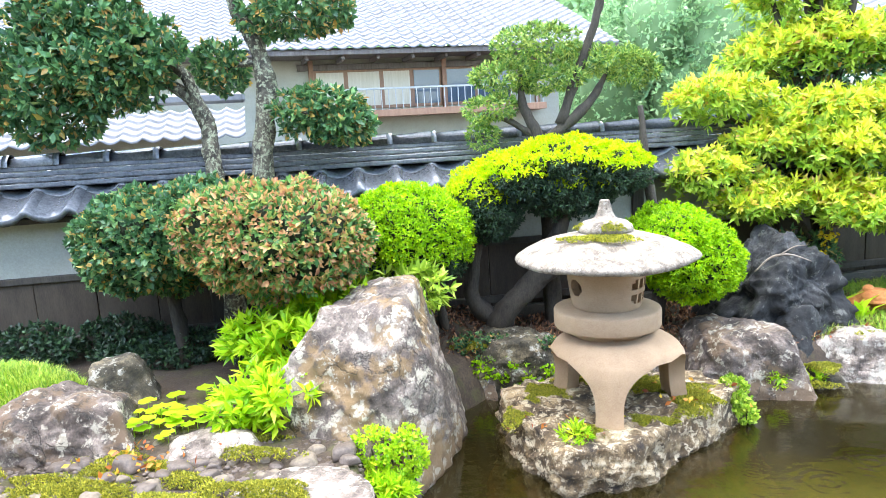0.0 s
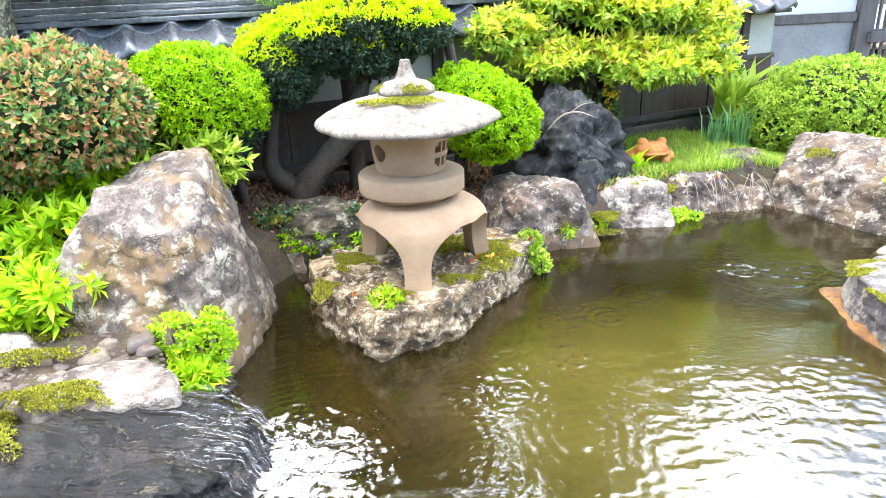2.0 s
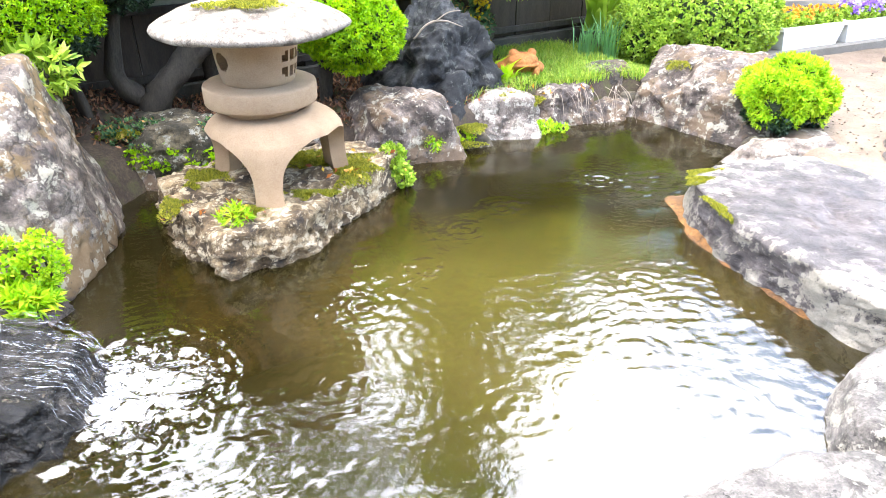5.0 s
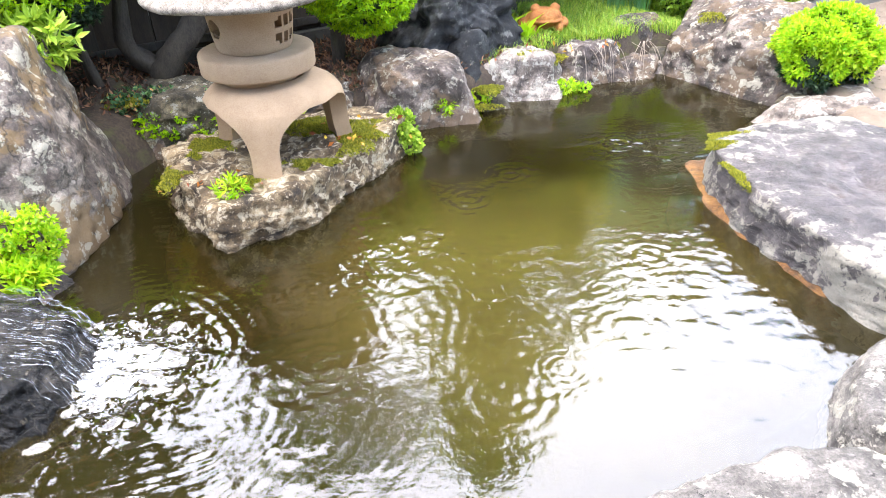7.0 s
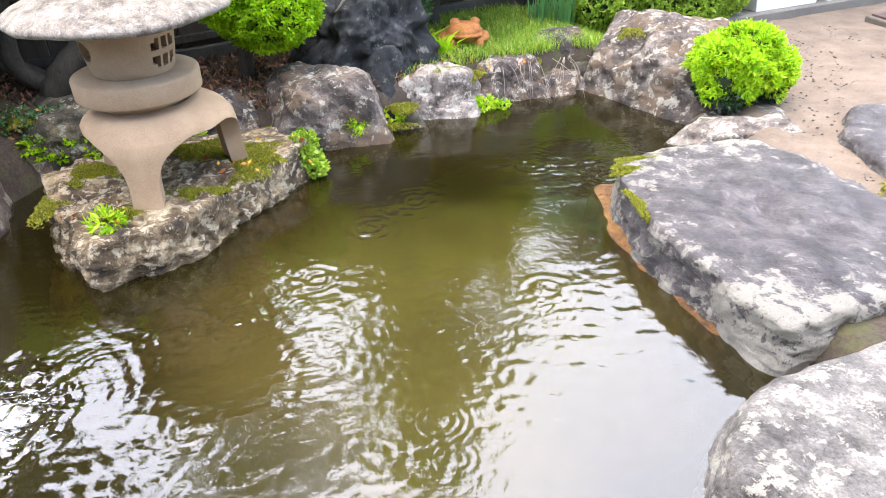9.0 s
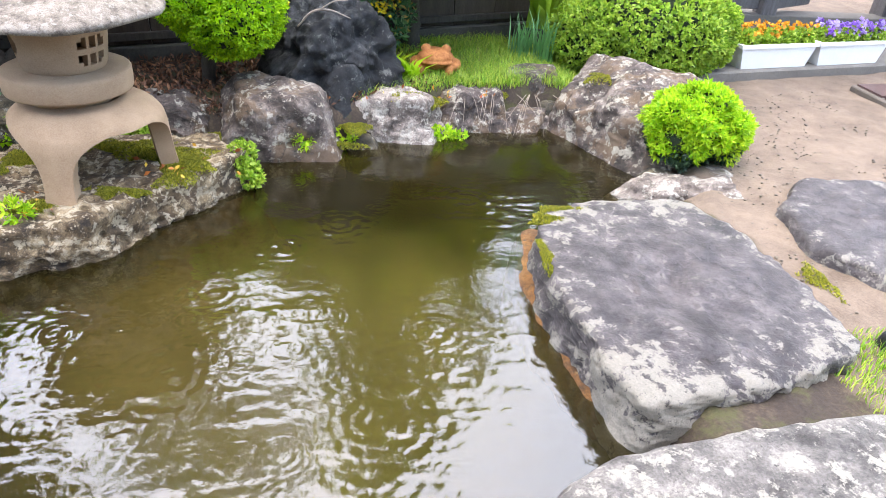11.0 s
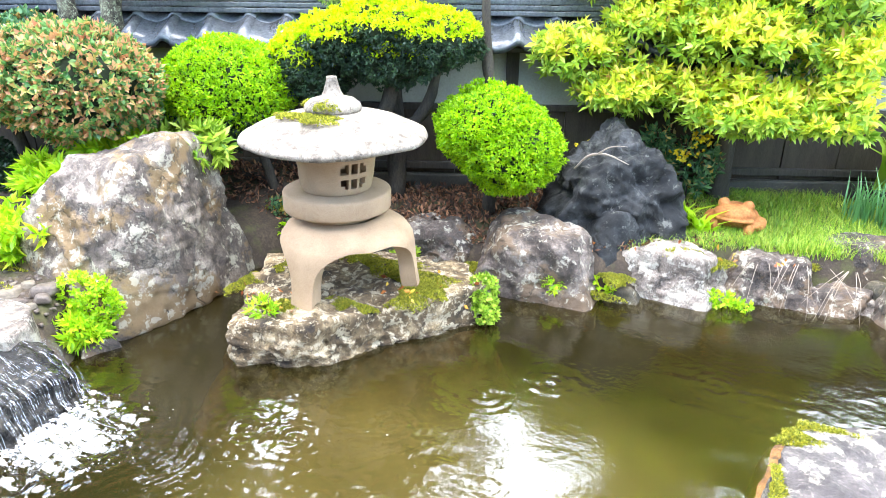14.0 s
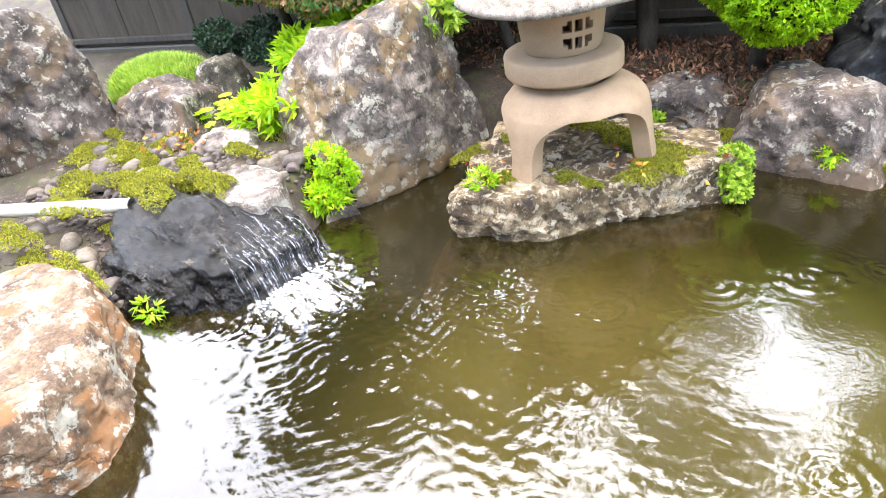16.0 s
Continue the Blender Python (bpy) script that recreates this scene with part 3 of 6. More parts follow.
ex = maths(wt, "POWER", maths(wt, "DIVIDE", maths(wt, "SUBTRACT", wsep.outputs[0], 2.0), 1.45), 2.0)
ey = maths(wt, "POWER", maths(wt, "DIVIDE", maths(wt, "SUBTRACT", wsep.outputs[1], 2.35), 1.4), 2.0)
clearness = maths(wt, "ADD", maths(wt, "ADD", ex, ey), maths(wt, "MULTIPLY", noise_tex(wt, 2.4, 5, 0.6, wco), 0.5))
wt.links.new(ramp(wt, clearness, [(0.4, grey(0.25)), (1.15, grey(0.8))]), mx0.inputs[0])
wt.links.new(wp.outputs[0], mx0.inputs[1])
wt.links.new(tr.outputs[0], mx0.inputs[2])
gloss, fres, wb = wt.nodes.new("ShaderNodeBsdfGlossy"), wt.nodes.new("ShaderNodeFresnel"), node(wt, "ShaderNodeBump", Strength=0.07, Distance=0.02)
gloss.inputs["Roughness"].default_value, fres.inputs["IOR"].default_value = 0.02, 1.9
wt.links.new(noise_tex(wt, 30, 3, 0.55, wco), wb.inputs["Height"])
wt.links.new(wb.outputs[0], gloss.inputs["Normal"])
wt.links.new(wb.outputs[0], fres.inputs["Normal"])
mx = wt.nodes.new("ShaderNodeMixShader")
wt.links.new(fres.outputs[0], mx.inputs[0])
wt.links.new(mx0.outputs[0], mx.inputs[1])
wt.links.new(gloss.outputs[0], mx.inputs[2])
fx_ = maths(wt, "POWER", maths(wt, "DIVIDE", maths(wt, "SUBTRACT", wsep.outputs[0], 0.22), 0.44), 2.0)
fy_ = maths(wt, "POWER", maths(wt, "DIVIDE", maths(wt, "SUBTRACT", wsep.outputs[1], 2.15), 0.34), 2.0)
fmap = wt.nodes.new("ShaderNodeMapping")
fmap.inputs["Scale"].default_value, fmap.inputs["Rotation"].default_value = (8, 26, 8), (0, 0, radians(12))
wt.links.new(wco, fmap.inputs[0])
froth = maths(wt, "SUBTRACT", maths(wt, "MULTIPLY", noise_tex(wt, 1.0, 9, 0.72, fmap.outputs[0]), 1.7), maths(wt, "MULTIPLY", maths(wt, "ADD", fx_, fy_), 0.4))
froth = ramp(wt, froth, [(0.74, grey(0)), (1.0, grey(1))])
fr = wt.nodes.new("ShaderNodeBsdfPrincipled")
fr.inputs["Base Color"].default_value, fr.inputs["Roughness"].default_value = (0.62, 0.65, 0.68, 1), 0.35
mx2 = wt.nodes.new("ShaderNodeMixShader")
wt.links.new(froth, mx2.inputs[0])
wt.links.new(mx.outputs[0], mx2.inputs[1])
wt.links.new(fr.outputs[0], mx2.inputs[2])
wt.links.new(mx2.outputs[0], wt.nodes["Material Output"].inputs[0])
RINGS = [(RNG.uniform(0.1, 3.0), RNG.uniform(1.25, 4.2), RNG.uniform(0.03, 0.1)) for _ in range(46)]
RINGS += [(1.75, 2.3, 0.09), (1.95, 1.75, 0.11), (2.3, 2.2, 0.09), (1.05, 1.95, 0.1), (1.35, 2.75, 0.08), (0.75, 1.6, 0.1)]
st = 0.012
wx, wy = np.arange(-0.7, 4.6, st), np.arange(0.8, 5.2, st)
WX, WY = np.meshgrid(wx, wy)
flat = np.stack([WX.ravel(), WY.ravel()], 1)


def lattice_noise(px, py, seed):
    """Smooth value noise on a unit lattice."""
    g = np.random.default_rng(seed).normal(size=(256, 256))
    ix, iy = np.floor(px).astype(int), np.floor(py).astype(int)
    fx, fy = px - ix, py - iy
    fx, fy = fx * fx * (3 - 2 * fx), fy * fy * (3 - 2 * fy)
    def at(i, j):
        return g[i % 256, j % 256]
    return (at(ix, iy) * (1 - fx) + at(ix + 1, iy) * fx) * (1 - fy) + (at(ix, iy + 1) * (1 - fx) + at(ix + 1, iy + 1) * fx) * fy


wz = np.zeros_like(WX)
for cx, cy, rad in RINGS:
    r = np.hypot(WX - cx, WY - cy)
    wz += 0.0012 * np.sin((r - rad) * 2 * math.pi / (0.022 + 0.1 * rad)) * np.exp(-((r - rad * 0.7) / (rad * 0.5)) ** 2)
for cx, cy in ((1.58, 2.8), (2.2, 3.45), (3.0, 3.72), (0.95, 2.52), (2.62, 2.42), (1.9, 3.2), (1.2, 2.55)):
    r2 = (WX - cx) ** 2 + (WY - cy) ** 2
    wz += np.exp(-r2 / 0.02) * (0.0016 * np.sin(np.sqrt(r2) * 2 * math.pi / 0.055) + 0.0026 * lattice_noise(WX * 17, WY * 26, 23))
for cx, cy in ((2.3, 1.9), (1.7, 1.65), (2.7, 2.1), (0.6, 1.7), (1.0, 2.0), (0.2, 1.6), (2.4, 1.5), (1.5, 2.2)):
    r2 = (WX - cx) ** 2 + (WY - cy) ** 2
    wz += np.exp(-r2 / 0.07) * (0.0006 * np.sin(np.sqrt(r2) * 2 * math.pi / 0.06) + 0.0008 * lattice_noise(WX * 13 + WY * 5, WY * 27, 29) + 0.0005 * lattice_noise(WX * 30, WY * 34, 31))
fall = (0.16, 2.15)
rf = np.hypot(WX - fall[0], WY - fall[1])
ang = np.arctan2(WY - fall[1], WX - fall[0])
patch = smooth01((lattice_noise(WX * 1.7, WY * 1.7, 3) + 0.6) / 1.2)
warp = 0.5 * lattice_noise(WX * 3.1, WY * 3.1, 5)
wz += 0.0019 * np.sin(rf * 2 * math.pi / 0.06 + 9.0 * warp + 1.5 * np.sin(ang * 4)) * np.exp(-rf / 0.75) * (0.35 + patch)
wz += 0.0013 * (0.2 + patch) * lattice_noise(WX * 9 + 2 * warp, WY * 19, 7) * 0.6
wz += 0.0008 * (0.2 + patch) * lattice_noise(WX * 24, WY * 42 + warp, 11) * 0.6
wz += 0.0011 * lattice_noise(WX * 3.2, WY * 5.5, 13)
chop = rf < 0.5
wz[chop] += (0.02 * (lattice_noise(WX * 15, WY * 15, 17) + 0.7 * lattice_noise(WX * 37, WY * 37, 19)) * (1 - rf / 0.5))[chop]
nwx = len(wx)
pd = pond_distance(np.stack([WX.ravel(), WY.ravel()], 1)).reshape(WX.shape)
wf = [[j * nwx + i, j * nwx + i + 1, (j + 1) * nwx + i + 1, (j + 1) * nwx + i] for j in range(len(wy) - 1) for i in range(nwx - 1) if pd[j, i] < 0.3]
tagged(mesh_part("water", np.column_stack([WX.ravel(), WY.ravel(), wz.ravel()]), wf, wm), "olive green pond water rippled by rain drops and the fall", "water", kind="structure")

# ---- lantern on its island ----
LX, LY, LZ = 0.84, 3.66, 0.235
slab("island_rock", [(0.54, 2.92), (0.95, 3.05), (1.34, 3.5), (1.7, 4.0), (1.52, 4.2), (0.95, 4.26), (0.4, 4.14), (0.13, 3.92), (0.24, 3.5)], -0.35, 0.24, ROCK_ISLE,
     "rough brown island rock with yellow moss, standing in the pond", 21, side=5, rough=0.055, level=6, sharp=34, crag=0.9)

lantern = base("stone_lantern", (LX, LY, LZ), "warm granite snow-viewing lantern with mossy roof on the island rock", "stone lantern")


def leg_frame():
    """Three broad splayed legs under a rounded shoulder, carved from one stone, with pointed arches between the legs."""
    H, nz, na, top = 0.47, 30, 24, 0.8
    vs, fs = [], []
    cx, cy = LX + 0.045, LY

    def radius(q):
        return float(np.interp(q, (0, 0.2, 0.45, 0.62, 0.75, 0.85, 0.93, 1.0), (0.43, 0.415, 0.405, 0.4, 0.388, 0.355, 0.3, 0.2)))

    for leg in range(3):
        k0 = len(vs)
        for layer in (0, 1):
            for j in range(nz + 1):
                q = j / nz
                rise = min(1.0, q / top)
                half = 10.5 - 1.0 * rise + 50.5 * max(0.0, 1 - max(0.0, 1 - rise ** 3.9) ** 0.5)
                half = 60.0 if q >= top else min(half, 60.0)
                for i in range(na + 1):
                    u = 2 * i / na - 1
                    a = radians(leg * 120 - 99 + half * u)
                    flat = 1 - 0.1 * (1 - math.cos(radians(min(abs(half * u), 60) * 1.5))) * max(0.0, 1 - q)
                    r = radius(q) * flat
                    z = H * q - 0.026 * math.exp(-((60 - abs(half * u)) / 4.5) ** 2) * math.exp(-((q - top) / 0.06) ** 2)
                    if layer:
                        r, z = (r - 0.095, z) if q < top else (max(0.02, (r - 0.095) * (1 - (q - top) * 2.8)), H * top + 0.02 * (q - top) - 0.026 * math.exp(-((60 - abs(half * u)) / 4.5) ** 2) * math.exp(-((q - top) / 0.06) ** 2))
                    vs.append((cx + r * math.cos(a), cy + r * math.sin(a), LZ + z))

        def idx(layer, j, i):
            return k0 + layer * (nz + 1) * (na + 1) + j * (na + 1) + i
        for j in range(nz):
            for i in range(na):
                fs.append([idx(0, j, i), idx(0, j, i + 1), idx(0, j + 1, i + 1), idx(0, j + 1, i)])
                fs.append([idx(1, j, i + 1), idx(1, j, i), idx(1, j + 1, i), idx(1, j + 1, i + 1)])
            if j / nz < top:
                fs.append([idx(0, j, 0), idx(0, j + 1, 0), idx(1, j + 1, 0), idx(1, j, 0)])
                fs.append([idx(0, j, na), idx(1, j, na), idx(1, j + 1, na), idx(0, j + 1, na)])
        for i in range(na):
            fs.append([idx(0, 0, i + 1), idx(0, 0, i), idx(1, 0, i), idx(1, 0, i + 1)])
    return vs, fs


v, f = leg_frame()
bm = bmesh.new()
bv = [bm.verts.new(q) for q in v]
for q in f:
    bm.faces.new([bv[i] for i in q])
bmesh.ops.remove_doubles(bm, verts=bm.verts[:], dist=0.002)
bm.verts.index_update()
v, f = [q.co[:] for q in bm.verts], [[q.index for q in w.verts] for w in bm.faces]
bm.free()
mesh_part("leg_stone", v, f, GRANITE, lantern, "three-legged arched granite stand", crease=38)
v, f = lathe([(0.02, 0.445), (0.2, 0.45), (0.215, 0.47), (0.222, 0.495), (0.29, 0.508), (0.302, 0.514), (0.306, 0.522), (0.307, 0.56), (0.307, 0.612), (0.303, 0.62), (0.292, 0.626), (0.02, 0.637)], (LX, LY, LZ))
mesh_part("platform", v, f, GRANITE, lantern, "round granite platform disc", crease=50)
WINDOW, HOLE = -34, -146


def fire_box():
    na, zs = 180, np.linspace(0.632, 0.9, 28)
    def prof(z):
        q = (z - 0.632) / 0.268
        return 0.19 + 0.042 * q ** 0.6 + (0.006 if q > 0.9 else 0)
    vs = [[LX + (prof(z) - t) * math.cos(a * 2 * math.pi / na), LY + (prof(z) - t) * math.sin(a * 2 * math.pi / na), LZ + z] for t in (0, 0.045) for z in zs for a in range(na)]
    def opened(j, a):
        zc, da = (zs[j] + zs[j + 1]) / 2, 0
        w = (a * 2 - WINDOW + 540) % 360 - 180
        h = (a * 2 - HOLE + 540) % 360 - 180
        in_w = abs(w) < 21 and 0.67 < zc < 0.82
        if in_w:
            u, t2 = (w + 21) / 42, (zc - 0.67) / 0.15
            bars = any(abs(u - b) < 0.06 for b in (0.33, 0.67)) or any(abs(t2 - b) < 0.08 for b in (0.5,)) or (abs(t2 - 0.5) > 0.38 and abs(u - 0.5) > 0.38)
            in_w = not bars
        return in_w or (h / 13) ** 2 + ((zc - 0.77) / 0.05) ** 2 < 1
    n = len(zs)
    fs = []
    for j in range(n - 1):
        for a in range(na):
            b = (a + 1) % na
            q = [j * na + a, j * na + b, (j + 1) * na + b, (j + 1) * na + a]
            if not opened(j, a):
                fs.append(q)
                fs.append([i + n * na for i in q[::-1]])
            else:
                for (j2, a2, e) in ((j - 1, a, (0, 1)), (j + 1, a, (2, 3)), (j, a - 1, (3, 0)), (j, b, (1, 2))):
                    if 0 <= j2 < n - 1 and not opened(j2, a2 % na):
                        i0, i1 = q[e[0]], q[e[1]]
                        fs.append([i0, i1, i1 + n * na, i0 + n * na])
    return vs, fs


v, f = fire_box()
mesh_part("fire_box", v, f, GRANITE, lantern, "drum-shaped granite fire box with a lattice window", crease=40)
prof = [(0.05, 0.885), (0.24, 0.9), (0.4, 0.905), (0.475, 0.912), (0.505, 0.922), (0.515, 0.94), (0.505, 0.957), (0.47, 0.982), (0.41, 1.012), (0.33, 1.04), (0.25, 1.062), (0.18, 1.078), (0.14, 1.088), (0.02, 1.09)]
v, f = lathe(prof, (LX, LY, LZ), 120)
rr = np.hypot(v[:, 0] - LX, v[:, 1] - LY)
v[:, 2] += 0.012 * rough_noise(v, 3.2, 3, 8) * np.clip(rr / 0.3, 0, 1)
v[:, :2] += ((v[:, :2] - [LX, LY]) * (0.02 * rough_noise(v, 4, 4, 9))[:, None])
roof = mesh_part("roof", v, f, ROOF_GRANITE, lantern, "pale weathered mushroom-shaped stone roof")
v, f = lathe([(0.02, 1.08), (0.15, 1.083), (0.158, 1.1), (0.15, 1.125), (0.12, 1.15), (0.075, 1.162), (0.06, 1.17), (0.045, 1.2), (0.034, 1.24), (0.028, 1.27), (0.026, 1.275), (0.004, 1.276)], (LX, LY, LZ), 48)
mesh_part("finial", v, f, ROOF_GRANITE, lantern, "weathered stone jewel finial")
lantern.scale = (1, 1, 0.955)


# ---- large rocks ----
rock("big_rock", (-0.57, 3.44, -0.03), (0.98, 1.14, 1.0), ROCK_BIG, "tall slanting boulder with brown and pale lichen faces", 8, 3, level=6,
     cuts=[(262, 24, 0.74), (0, 15, 0.85), (172, 24, 0.8), (305, 16, 0.92)], extra=2, round_off=24)
WET = slab("waterfall_rock", [(-1.2, 1.8), (-0.95, 1.58), (-0.5, 1.5), (-0.1, 1.76), (0.1, 2.0), (0.13, 2.4), (-0.15, 2.56), (-0.6, 2.44), (-1.15, 2.15)], -0.2, 0.265, ROCK_WET,
     "black wet rock under the little waterfall", 7, side=24, top=(-25, 12), rough=0.06)
slab("shore_boulder", [(-1.0, 1.25), (-0.9, 0.75), (-0.3, 0.45), (0.45, 0.55), (0.53, 0.9), (0.27, 1.22), (-0.22, 1.46), (-0.7, 1.48)], -0.15, 0.36, ROCK_RUST,
     "rust-stained pale boulder at the water's edge", 9, side=16, rough=0.04)
rock("standing_rock", (-2.8, 2.2, 0.15), (0.8, 0.8, 1.12), ROCK_GREY, "tall grey lichen-spotted rock standing on the bank", 12, 12, level=6, cuts=[(10, 25, 0.8)])
rock("bank_rock", (-2.16, 2.82, 0.02), (0.8, 0.66, 0.6), ROCK_GREY, "grey boulder in front of the grass mound", 10, 14, level=6)
rock("dark_bank_rock", (-2.15, 3.36, 0.25), (0.4, 0.32, 0.38), ROCK_EDGE, "small dark angular rock with a pale top beside the grass mound", 20, 15)
rock("corner_rock", (1.79, 4.62, -0.12), (0.92, 0.62, 0.56), ROCK_GREY, "purplish grey boulder with a white lichen spot", -10, 16, level=6)
rock("dark_standing_rock", (2.22, 5.2, -0.1), (0.92, 0.75, 1.08), ROCK_DARK, "dark bluish standing rock in the shade", 15, 18, level=6, rough=0.1, cuts=[(200, 38, 0.78), (20, 45, 0.8), (280, 20, 0.85)])
rock("foot_stone", (2.26, 4.88, -0.1), (0.44, 0.34, 0.6), ROCK_DARK, "dark mottled stone wedged between two boulders", 20, 19)
rock("pale_edge_rock", (2.66, 4.86, -0.1), (0.72, 0.46, 0.4), ROCK_PALE, "cream edge stone with a yellow moss cap", -4, 20, level=6)
rock("edge_rock", (3.24, 5.06, -0.1), (0.66, 0.46, 0.38), ROCK_GREY, "grey-brown edge stone beside dry twigs", 8, 22, level=6)
rock("layered_rock", (3.82, 5.4, 0.0), (0.58, 0.42, 0.34), ROCK_GREY, "layered grey edge stone", 0, 24)
rock("ledge_stone", (3.62, 5.02, -0.03), (0.55, 0.3, 0.14), ROCK_GREY, "thin flat ledge stone over the water", 6, 25)
rock("sloping_rock", (4.5, 4.72, -0.12), (1.35, 0.95, 0.66), ROCK_GREY, "large sloping grey rock with dry moss", -52, 26, cuts=[(240, 42, 0.72)], level=6)
rock("back_edge_rock", (0.22, 4.6, -0.05), (0.95, 0.5, 0.42), ROCK_EDGE, "long dark stone edging the back of the pond", 0, 28, level=6)
rock("back_flat_rock", (1.08, 4.66, -0.05), (0.78, 0.45, 0.37), ROCK_GREY, "flat-topped dark edging stone with a cream rim", -5, 30, level=6)
slab("stepping_slab", [(3.17, 2.98), (3.36, 3.28), (4.1, 3.34), (4.42, 2.98), (4.46, 2.42), (4.42, 1.9), (4.06, 1.72), (3.24, 1.62), (3.14, 2.12)], -0.12, 0.24, SLAB_TOP,
     "large flat grey and white slab at the pond edge", 32, side=8, rough=0.04, sharp=20, crag=0.7)
slab("submerged_ledge", [(3.2, 3.42), (3.07, 2.85), (3.06, 2.2), (3.14, 1.8), (3.36, 1.5), (4.0, 1.7), (4.0, 3.2), (3.5, 3.45)], -0.4, 0.014, ROCK_LEDGE,
     "orange-brown ledge at the water line along the slab", 132, side=6, rough=0.03, sharp=12, level=5)
slab("submerged_stone", [(0.35, 2.85), (0.85, 2.85), (1.45, 3.25), (1.85, 3.8), (1.7, 4.15), (0.6, 4.1), (0.05, 3.9)], -0.5, -0.03, ROCK_LEDGE,
     "brown stones under water round the island", 133, side=30, rough=0.06, sharp=12, level=5)
slab("near_slab", [(2.63, 1.16), (2.78, 1.39), (3.12, 1.6), (3.4, 1.66), (3.9, 1.66), (4.35, 1.72), (4.5, 1.1), (3.7, 0.6), (2.85, 0.7)], -0.1, 0.19, SLAB_EDGE,
     "flat pale slab with black lichen at the near bank", 34, side=18, rough=0.03, sharp=14)
slab("near_stone", [(1.62, 0.96), (2.08, 1.12), (2.53, 1.16), (2.78, 1.06), (2.75, 0.7), (2.4, 0.4), (1.7, 0.5)], -0.1, 0.2, SLAB_EDGE,
     "rounded pale stone with dark lichen at the near bank", 35, side=20, rough=0.03, sharp=12)
slab("path_slab", [(4.62, 2.7), (4.74, 3.24), (5.1, 3.58), (5.8, 3.52), (6.0, 2.9), (5.5, 2.3), (4.9, 2.32)], 0.0, 0.25, SLAB_TOP,
     "flat grey stepping stone beside the path", 36, side=20, rough=0.03, sharp=14)
rock("corner_stone", (4.4, 3.62, -0.06), (0.7, 0.42, 0.24), ROCK_PALE, "pale stone at the corner of the pond", -10, 38)
slab("flat_white_stone", [(-0.95, 2.38), (-0.77, 2.64), (-0.45, 2.64), (-0.28, 2.5), (-0.22, 2.3), (-0.5, 2.22), (-0.8, 2.26)], 0.12, 0.32, ROCK_PALE, "flat whitish stone beside the waterfall", 39, rough=0.015, level=5)
rock("lichen_stone", (-1.24, 2.78, 0.16), (0.52, 0.36, 0.23), ROCK_PALE, "low stone with yellowish lichen", 20, 40)

# ---- clipped shrubs ----


def clipped(name, blobs, count, mat, at, label, seed, leaf_len=0.03, leaf_w=0.012, category="shrub", stems=(), dark=0.0, fresh="bright yellow-green new shoots", **kw):
    th = base(name, at, label, category)
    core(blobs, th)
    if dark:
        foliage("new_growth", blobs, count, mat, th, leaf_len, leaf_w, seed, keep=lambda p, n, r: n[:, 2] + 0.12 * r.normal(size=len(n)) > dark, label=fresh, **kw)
        # Lower faces get near-black needles: shade under the crest put into colour.
        foliage("shaded_underside", blobs, int(count * 0.8), YEW_DARK, th, leaf_len, leaf_w, seed + 1, keep=lambda p, n, r: n[:, 2] + 0.12 * r.normal(size=len(n)) < dark, label="near-black needles, underside shade put into their colour", **kw)
    else:
        foliage("foliage", blobs, count, mat, th, leaf_len, leaf_w, seed, **kw)
    for i, (path, radii) in enumerate(stems):
        limb("stem", path, radii, BARK, th, seed + i)
    return th


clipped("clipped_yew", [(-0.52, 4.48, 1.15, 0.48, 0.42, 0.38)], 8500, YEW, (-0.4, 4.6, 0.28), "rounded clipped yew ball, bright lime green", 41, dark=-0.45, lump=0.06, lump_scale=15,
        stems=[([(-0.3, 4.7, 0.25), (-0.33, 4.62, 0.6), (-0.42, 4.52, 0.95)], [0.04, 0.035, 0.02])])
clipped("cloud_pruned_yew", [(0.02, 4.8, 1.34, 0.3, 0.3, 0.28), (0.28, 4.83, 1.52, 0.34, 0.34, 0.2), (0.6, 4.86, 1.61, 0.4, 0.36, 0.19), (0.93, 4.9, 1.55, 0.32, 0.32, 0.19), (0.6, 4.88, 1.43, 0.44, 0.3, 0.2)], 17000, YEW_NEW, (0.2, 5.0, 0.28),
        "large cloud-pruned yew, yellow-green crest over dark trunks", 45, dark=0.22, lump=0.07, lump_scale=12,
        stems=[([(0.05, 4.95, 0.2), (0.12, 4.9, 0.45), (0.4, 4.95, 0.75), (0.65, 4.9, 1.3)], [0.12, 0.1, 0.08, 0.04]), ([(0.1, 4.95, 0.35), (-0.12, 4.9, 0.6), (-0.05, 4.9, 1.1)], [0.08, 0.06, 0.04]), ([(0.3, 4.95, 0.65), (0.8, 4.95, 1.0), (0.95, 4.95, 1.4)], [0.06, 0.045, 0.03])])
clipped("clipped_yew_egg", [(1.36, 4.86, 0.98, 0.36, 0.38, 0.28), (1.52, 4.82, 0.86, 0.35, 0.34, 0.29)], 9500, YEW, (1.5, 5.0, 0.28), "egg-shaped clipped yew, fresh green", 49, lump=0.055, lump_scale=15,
        stems=[([(1.3, 5.08, 0.25), (1.32, 5.05, 0.9), (1.24, 5.1, 1.5), (1.2, 5.15, 2.0)], [0.05, 0.045, 0.035, 0.02])])
